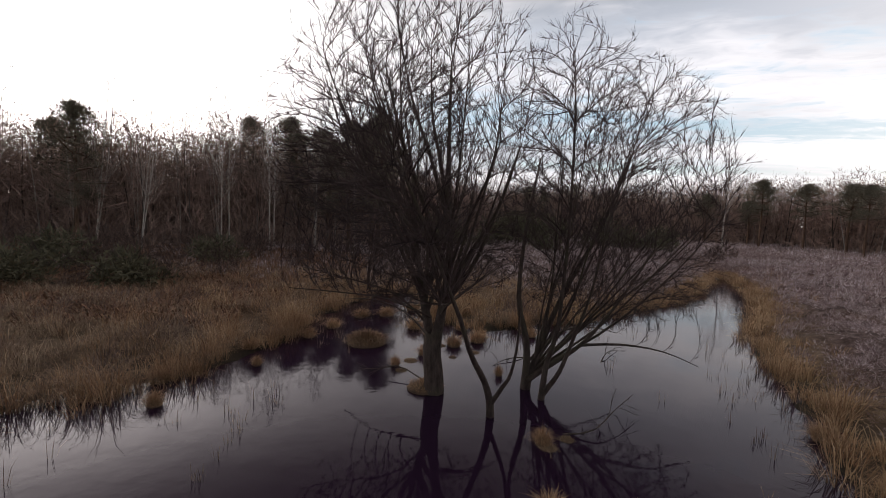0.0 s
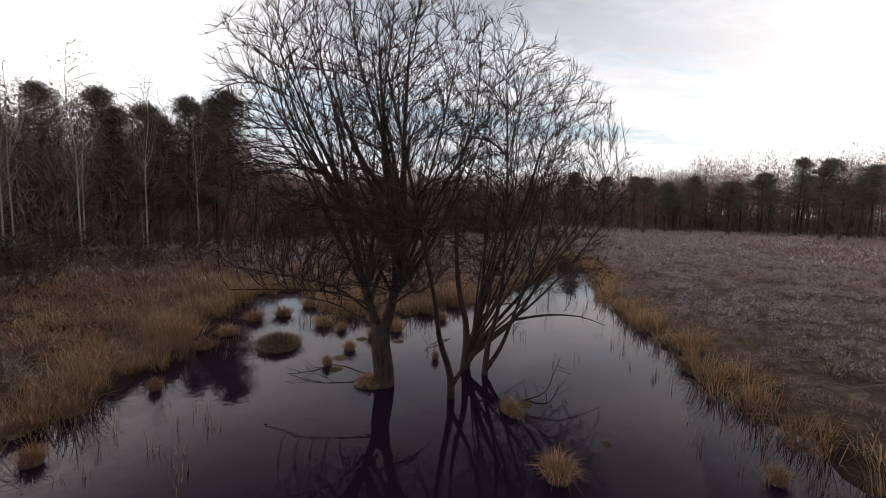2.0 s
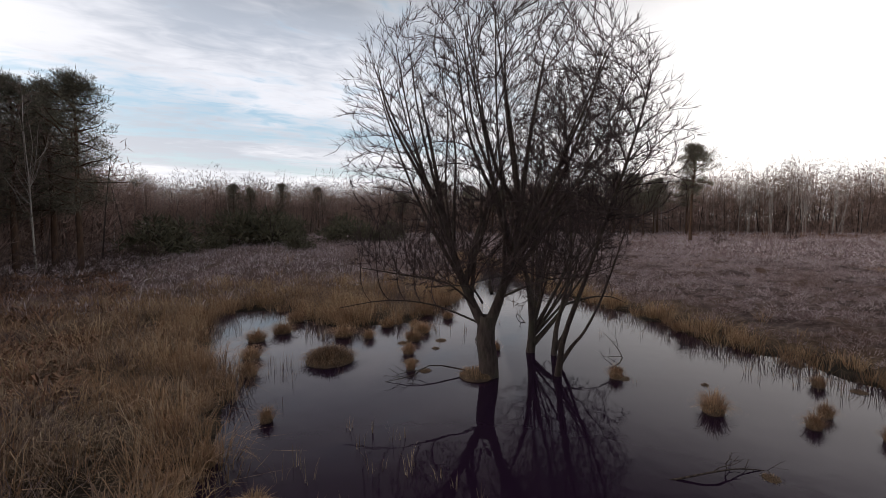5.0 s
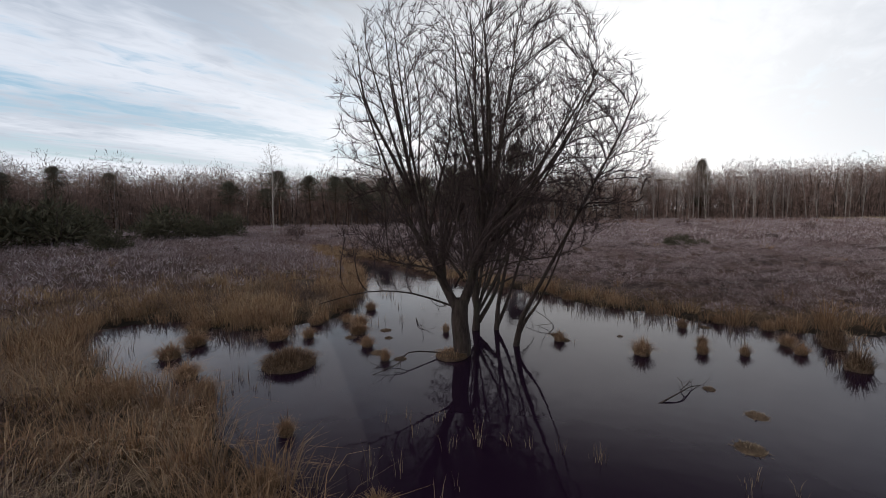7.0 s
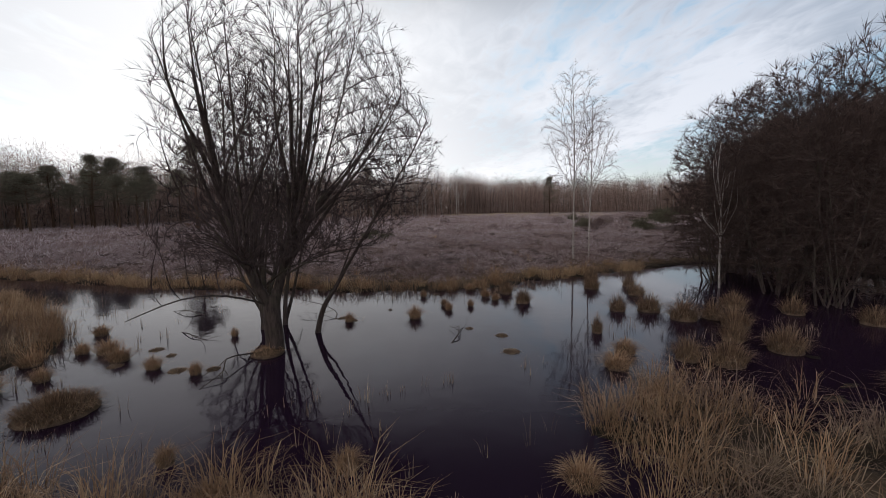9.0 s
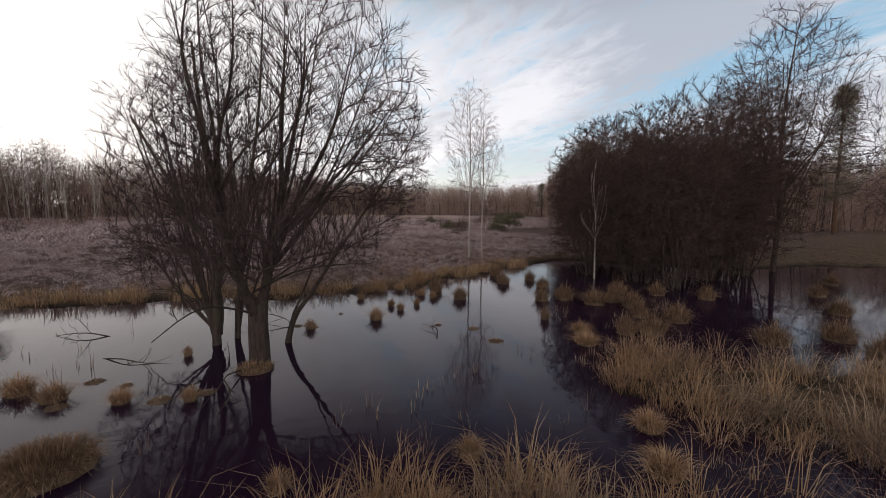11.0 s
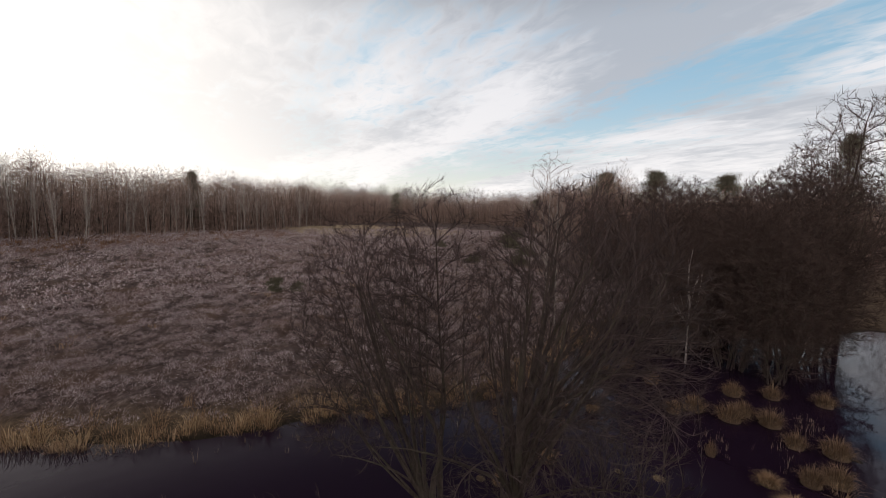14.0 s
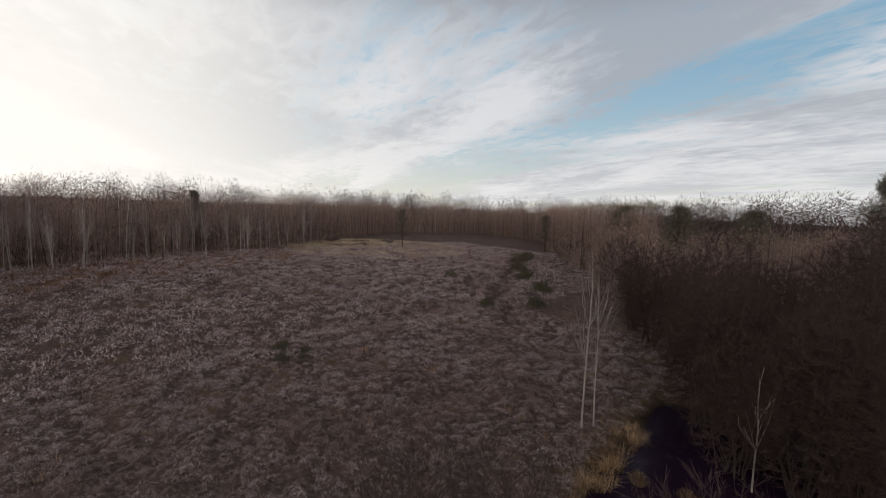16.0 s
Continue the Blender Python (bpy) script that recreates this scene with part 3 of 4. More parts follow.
pair = birch("tall bare birch with white trunk on the pond bank", 9.6, 21, 0.060, (-0.02, 0.03))
pair.matrix_world = put(9.8, -15.0, 0, 1.12)
pair = birch("slender bare birch with white trunk beside another", 8.6, 22, 0.052, (0.06, -0.05))
pair.matrix_world = put(9.5, -15.8, 0, 1.08)
pair = birch("lone bare birch on the open heath", 10.0, 23, 0.11, buds=600, kill=0.3)
pair.matrix_world = put(30.3, 40.3, 30, 1.2)
pair = birch("thin white birch stem in front of dark shrubs", 7.0, 24, 0.055, (0.02, 0.04), SHRUB_TWIG, buds=500)
pair.matrix_world = put(2.3, -17.0)
COARSE = dict(buds=520, step=0.26, kill=0.36, tip=0.010, fine=4.0, wide=0.020, group="birches at the wood edge")
edge_a = birch("bare birch with white stem at the wood's edge", 11.8, 31, 0.065, (0.01, 0.02), **COARSE)
edge_b = birch("bare birch with two leaning white stems", 10.8, 32, 0.062, (0.08, -0.03), stems=2, **COARSE)
edge_c = birch("slim crooked bare birch at the wood's edge", 10.0, 33, 0.055, (-0.06, 0.06), stems=2, **COARSE)
edges = (edge_a, edge_b, edge_c)
edge_a.matrix_world = put(-18.6, 23.2)
edge_b.matrix_world = put(-23.5, 21.0, 40, 1.05)
edge_c.matrix_world = put(-26, 24.0, 40, 1.2)
rs = np.random.RandomState(5)
for k, (x, y) in enumerate([(-15.5, 25), (-27.5, 21.5), (-31, 17.5), (-12.5, 27.5), (-36, 15), (-21, 27), (-9.5, 29.5), (-16.5, 28), (-24.5, 27), (-19.5, 26), (-30, 24), (-34, 20), (-13.5, 30), (-41, 12)]):
    copy_thing(edges[k % 3], put(x, y, rs.rand() * 360, 0.95 + 0.3 * rs.rand()))
line = [(81.6, 19.5), (83.9, 9.2), (87.4, -3.4), (94.3, -16.1), (98.9, -29.9), (115, -50.6)]
for k in range(40):
    f = (k + 0.45 * np.sin(k * 2.3)) / 40 * 5
    i = min(max(int(f), 0), 4)
    x = line[i][0] + (line[i + 1][0] - line[i][0]) * (f - i) + rs.normal(1.5, 2.6)
    y = line[i][1] + (line[i + 1][1] - line[i][1]) * (f - i) + rs.normal(0, 1.8)
    copy_thing(edges[k % 3], put(x, y, rs.rand() * 360, 0.75 + 0.45 * rs.rand()))


# pines and spruces
def needle_cloud(rs, centre, size, n, length, width):
    """A tuft of evergreen growth: slivers all round a flattened heart."""
    d = unit(rs.normal(0, 1, (n, 3)))
    p = centre + d * size * (rs.rand(n, 1) ** 0.5)
    return spikes(p, d + rs.normal(0, 0.5, (n, 3)) + np.array([0, 0, 0.35]), length * (0.6 + 0.8 * rs.rand(n)), width * (0.7 + 0.6 * rs.rand(n)), rs)


def pine(name, label, height, seed, crown, r=0.2, flat=0.5, spread=2.2, group="", dense=26, cone=0.75):
    """crown: how far down the stem the green begins, as a share of the height."""
    rs = np.random.RandomState(seed)
    root = thing(name, label, "tree", group)
    stem = limb_line([(0, 0, -0.2), (0.1 * rs.normal(), 0.1 * rs.normal(), height * 0.4), (0.2 * rs.normal(), 0.2 * rs.normal(), height * 0.8), (0, 0, height * 0.97)], r, 0.03, 10)
    lines, tufts = [stem], []
    for k in range(dense):
        level = (k // 4 + 0.35 * rs.rand()) / (dense / 4)
        f = min(0.995, 1 - (1 - crown) * level)
        i = f * 10
        p = stem[0][min(int(i), 9)] * (1 - i % 1) + stem[0][min(int(i) + 1, 10)] * (i % 1)
        a = k * 1.62 + rs.rand()
        reach = spread * (1 - cone * (1 - level) ** 1.3) * (0.45 + 0.75 * rs.rand()) * min(1, 0.55 + (1 - level) * 2.5)
        b = bent(rs, p, np.array([np.cos(a), np.sin(a), 0.14 + 0.2 * rs.normal()]), reach, r * 0.25, 0.015, 5, 0.16, 0.05)
        lines.append(b)
        for q in range(2, 6):
            tufts.append(needle_cloud(rs, b[0][q] + rs.normal(0, 0.2, 3), np.array([0.42, 0.42, 0.62 * flat]) * (0.6 + 0.8 * rs.rand()) * min(1.35, spread / 2.2), 66, 0.24, 0.036))
    tufts.append(needle_cloud(rs, stem[0][-1], np.array([0.22, 0.22, 0.4]), 70, 0.34, 0.05))
    v, f = skin(lines, 6)
    mesh_object("trunk", v, f, PINE_BARK, True, root)
    v, f = join(tufts)
    mesh_object("crown", v, f, NEEDLES, False, root)
    return root


lone = pine("pine_tree", "lone Scots pine with bare trunk and flat dark crown", 11.6, 41, 0.40, 0.24, 0.5, 3.5, "scots pines", 60, 0.88)
lone.matrix_world = put(52.0, 14.3, 0, 1.07)
wood_pine = pine("pine_tree", "dark broad Scots pine at the wood's edge", 12.8, 42, 0.24, 0.24, 0.5, 3.6, "scots pines", 60, 0.90)
wood_pine.matrix_world = put(-7.4, 30)
for x, y, s in [(-10.5, 31, 0.95), (-28, 20.5, 0.85), (-13.5, 32, 0.9), (-17, 33, 1.0), (-9.5, 36, 0.95), (-12, 29.5, 0.8), (-8.8, 33.5, 1.0), (-15.2, 30.5, 0.85), (-20, 30.5, 0.95), (-33, 24, 0.8), (55, 34, 0.7), (62, 27, 0.72), (50, 40, 0.66), (47.5, 42, 0.72), (58, 31, 0.62), (66, 25, 0.7), (14, 79, 0.75), (17, 80, 0.7), (24, 82, 0.8), (56, 41, 0.7), (41, 63, 0.8), (30, 78, 0.75), (44, 57, 0.72), (60, 24, 0.78), (63, 30.5, 0.86), (57, 36, 0.8), (52, 37.5, 0.75), (66, 29, 0.9), (60, 38, 0.9), (54, 44, 0.82), (49, 46, 0.78), (69, 21, 0.8), (72, 27, 0.92), (46, 49, 0.74), (64, 36, 0.95), (43, 53, 0.8), (68, 33, 0.88)]:
    tall = 0.72 + 0.30 * (x * 7.3 % 1)
    copy_thing(lone if x > 40 and (x * 3 + y) % 2 < 1.1 else wood_pine, put(x, y, x * 37 % 360, s) @ Matrix.Diagonal((1, 1, tall if x > 40 else 1, 1)))
spruce = pine("conifer_tree", "dark cone-shaped conifer rising over the bare wood", 11.6, 43, 0.18, 0.2, 0.7, 2.2, "conifers", 52, 0.92)
spruce.matrix_world = put(98.5, -13.3, 0, 1.13)
copy_thing(spruce, put(1.0, -66.0, 80, 1.32))
for x, y, q in [(26.0, -53.0, 1.02), (20.0, -55.4, 1.03), (13.4, -64, 1.02)]:
    copy_thing(lone, put(x, y, x * 31 % 360, q))
for x, y, q in [(92, -62, 0.8), (70, -97, 0.8)]:
    copy_thing(wood_pine, put(x, y, x * 31 % 360, q))


# bare wet shrubs beyond the pond


def shrub(label, height, spread, stems, seed, buds, group="willow shrubs", name="willow_shrub", twig=SHRUB_TWIG, r=0.07):
    """Many stems from one foot that rise to a rounded crown."""
    rs = np.random.RandomState(seed)
    starts = [(np.cos(a) * 0.16 * spread, np.sin(a) * 0.16 * spread, z) for a, z in zip(rs.rand(5) * 6.28, (-0.3, -0.3, -0.2, -0.1, 0.1))]
    lines = fan(rs, starts, (0, 0, height * 0.46), (spread * 0.7, spread * 0.7, height * 0.40), stems, r, -0.1)
    return grown_tree(name, label, lines, [3] * len(lines), [((0, 0, height * 0.60), (spread, spread, height * 0.40)), ((0, 0, height * 0.36), (spread * 0.95, spread * 0.95, height * 0.26))], seed, buds,
                      0.19, 1.4, 0.27, BARK, twig, "shrub", group, up=0.10, hold=0.7, wild=0.16, tip=0.0075, fine=7.0, fine_len=0.45, fine_wide=0.017, sides=5)


big_a = shrub("tall dense bare willow shrub standing in dark water", 9.2, 2.6, 14, 51, 2700)
big_b = shrub("broad dense bare willow shrub with many grey stems", 9.4, 3.0, 15, 52, 3100)
big_a.matrix_world = put(3.3, -17.9, 0, 0.85, 0.25)
big_b.matrix_world = put(0.4, -18.2, 30, 1, 0.25)
rs = np.random.RandomState(8)
for k, (x, y, s) in enumerate([(-1.3, -17.6, 1.0), (5.2, -21.5, 1.05), (2.4, -21.4, 1.12), (-0.6, -21.4, 1.15), (-1.6, -21.6, 1.15), (6.8, -25.5, 1.08), (2.6, -25, 1.18), (-1.4, -25, 1.18), (10.2, -29.5, 1.0), (13.8, -33, 1.0), (5.5, -29.5, 1.2), (9.0, -35, 1.15), (17, -37, 1.0), (1.0, -30, 1.2), (14, -40, 1.1), (20.5, -41, 1.0), (5, -35, 1.2)]):
    copy_thing((big_a, big_b)[k % 2], put(x, y, rs.rand() * 360, s, 0.25))

rs = np.random.RandomState(61)
bole = limb_line([(0, 0, -0.2), (0.1, 0, 1.5), (-0.2, 0.1, 3.4), (0.1, 0, 5.4), (0.2, 0.2, 7.5)], 0.28, 0.06, 14)
oak_limbs = fan(rs, [bole[0][k] for k in (5, 7, 9, 11)], (0, 0, 6.4), (3.8, 3.8, 4.0), 11, 0.11, -0.15)
oak = grown_tree("oak_tree", "gnarled bare oak with spreading crooked limbs", [bole] + oak_limbs, [8] + [3] * 11, [((0, 0, 7.0), (5.2, 5.2, 4.9))], 61, 3600, 0.26, 2.0, 0.36, BARK, TWIG,
                 group="oaks", up=0.03, hold=0.55, wild=0.34, tip=0.007, fine=2.2, fine_len=0.42, fine_wide=0.015)
oak.matrix_world = put(-10.0, -24.4, 0, 1.02)
for x, y, s in [(-15, -40, 1.0), (-19, -30, 1.0), (-6, -52, 0.9), (-26, -26, 0.95)]:
    copy_thing(oak, put(x, y, x * 53 % 360, s))

rs = np.random.RandomState(62)
bole = limb_line([(0, 0, -0.4), (0.1, 0.1, 3), (0.0, 0.2, 6), (0.2, 0.1, 9.6)], 0.13, 0.02, 16)
alder_limbs = fan(rs, [bole[0][k] for k in (4, 6, 8, 10)], (0, 0, 6.6), (1.8, 1.8, 3.2), 14, 0.045, -0.3)
alder = grown_tree("alder_tree", "tall bare alder rising out of flooded shrubs", [bole] + alder_limbs, [9] + [3] * 14, [((0, 0, 7.0), (2.3, 2.3, 3.8))], 62, 2300, 0.18, 1.5, 0.23, BARK, SHRUB_TWIG,
                   group="alders", up=0.16, hold=0.8, wild=0.14, tip=0.006, fine=4.0, fine_len=0.40, fine_wide=0.014)
alder.matrix_world = put(0.2, -34, 0, 1.22, 0.2)
for x, y, q in [(-2.4, -28, 1.2)]:
    copy_thing(alder, put(x, y, x * 63 % 360, q, 0.2))

# gorse and young bushes on the heath
def gorse(label, size, seed, group="gorse bushes", name="gorse_bush", mat=GORSE):
    rs = np.random.RandomState(seed)
    root = thing(name, label, "bush", group)
    stems = [bent(rs, np.array([0, 0, -0.1]), np.array([np.cos(a), np.sin(a), 1.0]), size * 0.8, 0.035, 0.012, 4, 0.15, 0.05) for a in rs.rand(9) * 6.28]
    v, f = skin(stems, 4)
    mesh_object("stem", v, f, BARK, True, root)
    tufts = []
    for _ in range(26):
        a, r = rs.rand() * 6.28, size * 0.62 * np.sqrt(rs.rand())
        h = size * (0.25 + 0.5 * rs.rand()) * (1 - 0.45 * (r / size))
        tufts.append(needle_cloud(rs, np.array([np.cos(a) * r, np.sin(a) * r, h]), np.array([0.26, 0.26, 0.22]) * size, 55, 0.2 * size ** 0.5, 0.05 * size ** 0.5))
    v, f = join(tufts)
    mesh_object("foliage", v, f, mat, False, root)
    return root


g1 = gorse("dark green rounded gorse bush on the heath", 2.0, 71)
g1.matrix_world = put(20.0, 40.2, 0, 1.5)
for x, y, s in [(17.8, 43.5, 1.5), (22.5, 39.5, 1.2), (9.5, 46, 1.8), (6.5, 49, 1.7), (12.5, 49, 1.5), (-2.5, 38, 1.5), (-0.2, 40, 0.9), (-14, 8.5, 0.75), (-18.5, 7, 0.8), (-21, 12, 0.9), (-15, 17, 0.8), (9.6, 36, 0.75), (3, 43, 0.8),
                (28.9, -5.5, 0.30), (31.2, -6.2, 0.34), (27.8, -6.8, 0.24), (29.8, -7.8, 0.26), (31.4, -30.6, 0.5), (28.6, -36.6, 0.6), (33.3, -44.3, 0.75), (49.4, -41.4, 0.6), (41.4, -50.6, 0.8), (47.1, -56.3, 0.8), (55.2, -66.7, 0.9), (57.5, -72.4, 0.8)]:
    copy_thing(g1, put(x, y, x * 71 % 360, s))
rs = np.random.RandomState(72)
b1 = grown_tree("bare_bush", "small rounded bare bush on the heath", [limb_line([(0, 0, -0.1), p * 0.5 + np.array([0, 0, 0.15]), p], 0.018, 0.006, 6) for p in unit(rs.normal(0, 1, (12, 3))) * 0.6 * np.array([1.2, 1.2, 0.3]) + np.array([0, 0, 0.8])],
                [2] * 12, [((0, 0, 0.95), (1.15, 1.15, 0.85))], 72, 420, 0.12, 0.8, 0.17, BARK, SHRUB_TWIG, "shrub", "small bare bushes", tip=0.005, fine=5.0, fine_len=0.3, fine_wide=0.012, sides=4)
b1.matrix_world = put(25, 31)
for x, y, s in [(22.5, 28.5, 0.8), (-12, 12, 1.0), (-16, 9, 1.1), (-10, 17, 0.9), (-7.5, 20, 1.0), (-20, 14, 1.2), (-14, 20, 1.0), (-18, 4, 1.0), (-13.5, 9.5, 1.2), (-17.5, 12.5, 1.3), (-11, 20.5, 1.1), (-6, 24, 1.0), (-22, 17, 1.4), (-26, 14, 1.4), (-19, 20, 1.3), (-9, 26, 1.2), (-29, 10, 1.4), (-24, 8, 1.2), (-4, 28, 1.1), (-15.5, 23, 1.3), (48, 10, 0.8), (33, -20, 0.5), (36, -26, 0.55), (37, -38, 0.9), (40, -44, 1.0), (34, -35, 0.8), (45, -50, 1.1), (39, -32, 0.8), (42, -38, 0.9), (50, -58, 1.2), (28, -30, 0.8), (25, -27, 0.7), (52, -20, 0.7), (60, -8, 0.9), (62, 6, 0.9)]:
    copy_thing(b1, put(x, y, x * 91 % 360, s))


# ---- far woods ----
def far_wood(name, label, front, seed, depth, height, count, twig, bark, scale=1.0, brush=1.0, bushy=70):
    """A bare wood: thin stems, brown brushwood beneath and rounded crowns of fine twigs."""
    rs = np.random.RandomState(seed)
    fr = np.array(front, float)
    seg = np.linalg.norm(np.diff(fr, axis=0), axis=1)
    cum = np.r_[0, np.cumsum(seg)]
    s = rs.rand(count) * cum[-1]
    x, y = np.interp(s, cum, fr[:, 0]), np.interp(s, cum, fr[:, 1])
    out = unit(np.stack([x - 12, y + 8], 1))
    back = depth * rs.rand(count) ** 1.4
    x, y = x + out[:, 0] * back + rs.normal(0, 0.8, count), y + out[:, 1] * back + rs.normal(0, 0.8, count)
    z = land(x, y)
    h = height * (0.80 + 0.26 * rs.rand(count)) * (1 + 0.08 * waves(x, y, seed, 14))
    lean = rs.normal(0, 0.06, (count, 2))
    foot = np.stack([x, y, z - 0.1], 1)
    head = foot + np.stack([lean[:, 0] * h, lean[:, 1] * h, h * 0.88], 1)
    mid = foot * 0.5 + head * 0.5 + rs.normal(0, 0.18, (count, 3))
    thick = 0.55 + 0.6 * rs.rand(count)
    v, f = skin([(np.array([foot[k], mid[k], head[k]]), np.array([0.085, 0.06, 0.015]) * thick[k]) for k in range(count)], 3)
    root = thing(name, label, "woodland")
    tagged(root, kind="stuff")
    mesh_object("stems", v, f, bark, False, root)
    n = bushy
    own = np.repeat(np.arange(count), n)
    m = len(own)
    g = rs.rand(m) ** 1.25 * 0.55
    a = rs.rand(m) * 6.28
    off = 1.9 * np.sqrt(rs.rand(m))
    p = np.stack([x[own] + np.cos(a) * off, y[own] + np.sin(a) * off, z[own] + h[own] * g - 0.1], 1)
    way = np.stack([np.cos(a), np.sin(a), 0 * a], 1) * 0.5 + rs.normal(0, 0.5, (m, 3)) + np.array([0, 0, 0.8])
    mesh_object("undergrowth", *join([spikes(p, way, (1.0 + 1.0 * rs.rand(m)) * scale, (0.08 + 0.12 * rs.rand(m)) * scale * brush, rs)]), twig, False, root)
    n = 230
    own = np.repeat(np.arange(count), n)
    m = len(own)
    d = unit(rs.normal(0, 1, (m, 3))) * (rs.rand(m, 1) ** 0.42)
    wide = (2.3 * (0.7 + 0.6 * rs.rand(count)))[own] * scale
    p = np.stack([x[own] + lean[own, 0] * h[own] * 0.7 + d[:, 0] * wide, y[own] + lean[own, 1] * h[own] * 0.7 + d[:, 1] * wide, z[own] + h[own] * (0.67 + 0.34 * d[:, 2])], 1)
    mesh_object("twigs", *join([spikes(p, d + rs.normal(0, 0.65, (m, 3)) + np.array([0, 0, 0.25]), (0.35 + 0.45 * rs.rand(m)) * scale, (0.035 + 0.045 * rs.rand(m)) * scale, rs)]), twig, False, root)
    return root


FAR_TWIG = island_material("far_twigs", [(0, (0.075, 0.052, 0.050)), (1, (0.18, 0.13, 0.12))])
DARK_STEM = island_material("far_dark_stems", [(0, (0.04, 0.031, 0.028)), (0.72, (0.10, 0.078, 0.07)), (0.84, (0.34, 0.29, 0.265)), (1, (0.60, 0.54, 0.50))])
WOOD_STEM = island_material("wood_dark_stems", [(0, (0.055, 0.042, 0.036)), (0.85, (0.16, 0.122, 0.106)), (0.92, (0.30, 0.25, 0.22)), (1, (0.42, 0.37, 0.33))])
far_wood("birch_wood", "bare brown birch wood along the heath's far edge", [(59.8, 46), (69, 32.2), (85.1, 20.7), (87.4, 9.2), (92, -4.6), (98.9, -18.4), (103.5, -32.2), (121.9, -55.2), (147.2, -94.3), (128.8, -135.7), (87.4, -124.2), (59.8, -89.7), (34.5, -63.2), (20.7, -43.7)], 81, 26, 13.2, 1700, WOOD_TWIG, DARK_STEM)
far_wood("far_wood", "distant bare wood beyond the northern heath", [(-8, 62), (2, 78), (24, 82), (42, 64), (56, 42)], 82, 26, 10.5, 620, WOOD_TWIG, DARK_STEM)
far_wood("mixed_wood", "close dark wood of bare birches and pines", [(-52, 2), (-44, 12), (-32, 20), (-20, 27), (-10, 33), (-8, 37), (-14, 60)], 83, 18, 11.6, 760, WOOD_TWIG, WOOD_STEM, brush=0.46, bushy=150)
far_wood("bare_wood", "bare wood behind the flooded shrubs", [(26, -46), (20, -50), (8, -64), (-6, -88), (-36, -76), (-66, -40), (-66, 2)], 84, 22, 10.0, 700, WOOD_TWIG, DARK_STEM, brush=0.5, bushy=90)


far_wood("outer_wood", "far bare woods closing the horizon", [(170, 90), (190, 0), (200, -120), (130, -220), (40, -170), (-30, -120), (-90, -90), (-110, 0), (-90, 80), (0, 140), (90, 130), (170, 90)], 85, 45, 19.5, 1100, FAR_TWIG, DARK_STEM, 2.2)


# ---- grass, heather and litter ----
def tuft_blades(rs, x, y, z, n, height, spread, lean, width):
    """n blades for each of many tufts at once."""
    k = np.repeat(np.arange(len(x)), n)
    a, r = rs.rand(len(k)) * 6.28, np.sqrt(rs.rand(len(k)))
    h = np.asarray(height)[k] * (0.55 + 0.6 * rs.rand(len(k)))
    sp = np.asarray(spread)[k]
    root = np.stack([x[k] + np.cos(a) * r * sp, y[k] + np.sin(a) * r * sp, z[k] - 0.04 + 0 * r], 1)
    a2 = a + rs.normal(0, 0.7, len(k))
    return blades(root, a2, lean * (0.25 + r) * (0.5 + rs.rand(len(k))), h, width * (0.7 + 0.6 * rs.rand(len(k))), 0.8)


def cushions(rs, x, y, z, n, radius, leaf, width):
    """Rounded clumps of small sprigs."""
    k = np.repeat(np.arange(len(x)), n)
    a, u = rs.rand(len(k)) * 6.28, rs.rand(len(k)) ** 0.8
    flat = np.sqrt(1 - u * u)
    d = np.stack([np.cos(a) * flat, np.sin(a) * flat, u], 1)
    r = np.asarray(radius)[k] * (0.65 + 0.4 * rs.rand(len(k)))
    p = np.stack([x[k], y[k], z[k]], 1) + d * r[:, None] * np.array([1, 1, 0.8])
    return spikes(p, d + rs.normal(0, 0.45, d.shape) + np.array([0, 0, 0.4]), leaf * (0.6 + 0.8 * rs.rand(len(k))), width * (0.7 + 0.6 * rs.rand(len(k))), rs)


def scatter(rs, n, box, keep):
    x = box[0] + (box[1] - box[0]) * rs.rand(n)
    y = box[2] + (box[3] - box[2]) * rs.rand(n)
    d, z = shore(x, y), land(x, y)
    ok = rs.rand(n) < keep(x, y, d, z)
    return x[ok], y[ok], z[ok]


def stuff(name, label, category, pieces, mat):
    v, f = join(pieces)
    return tagged(mesh_object(name, v, f, mat), label, category, kind="stuff")


rs = np.random.RandomState(91)


def heathy(x, y):
    return 1 / (1 + np.exp(-(x - 5.5 - 0.1 * y) / 0.8))


PALE_STRAW = island_material("pale_straw", [(0, (0.40, 0.30, 0.20)), (1, (0.74, 0.60, 0.43))], patch=(0.12, (0.30, 0.20, 0.15), 0.7))
BOG_TWIG = island_material("bog_shrub_twigs", [(0, (0.085, 0.056, 0.052)), (1, (0.27, 0.195, 0.18))])
TALL_STRAW = island_material("tall_straw", [(0, (0.26, 0.165, 0.095)), (0.5, (0.50, 0.33, 0.195)), (1, (0.72, 0.53, 0.34))])
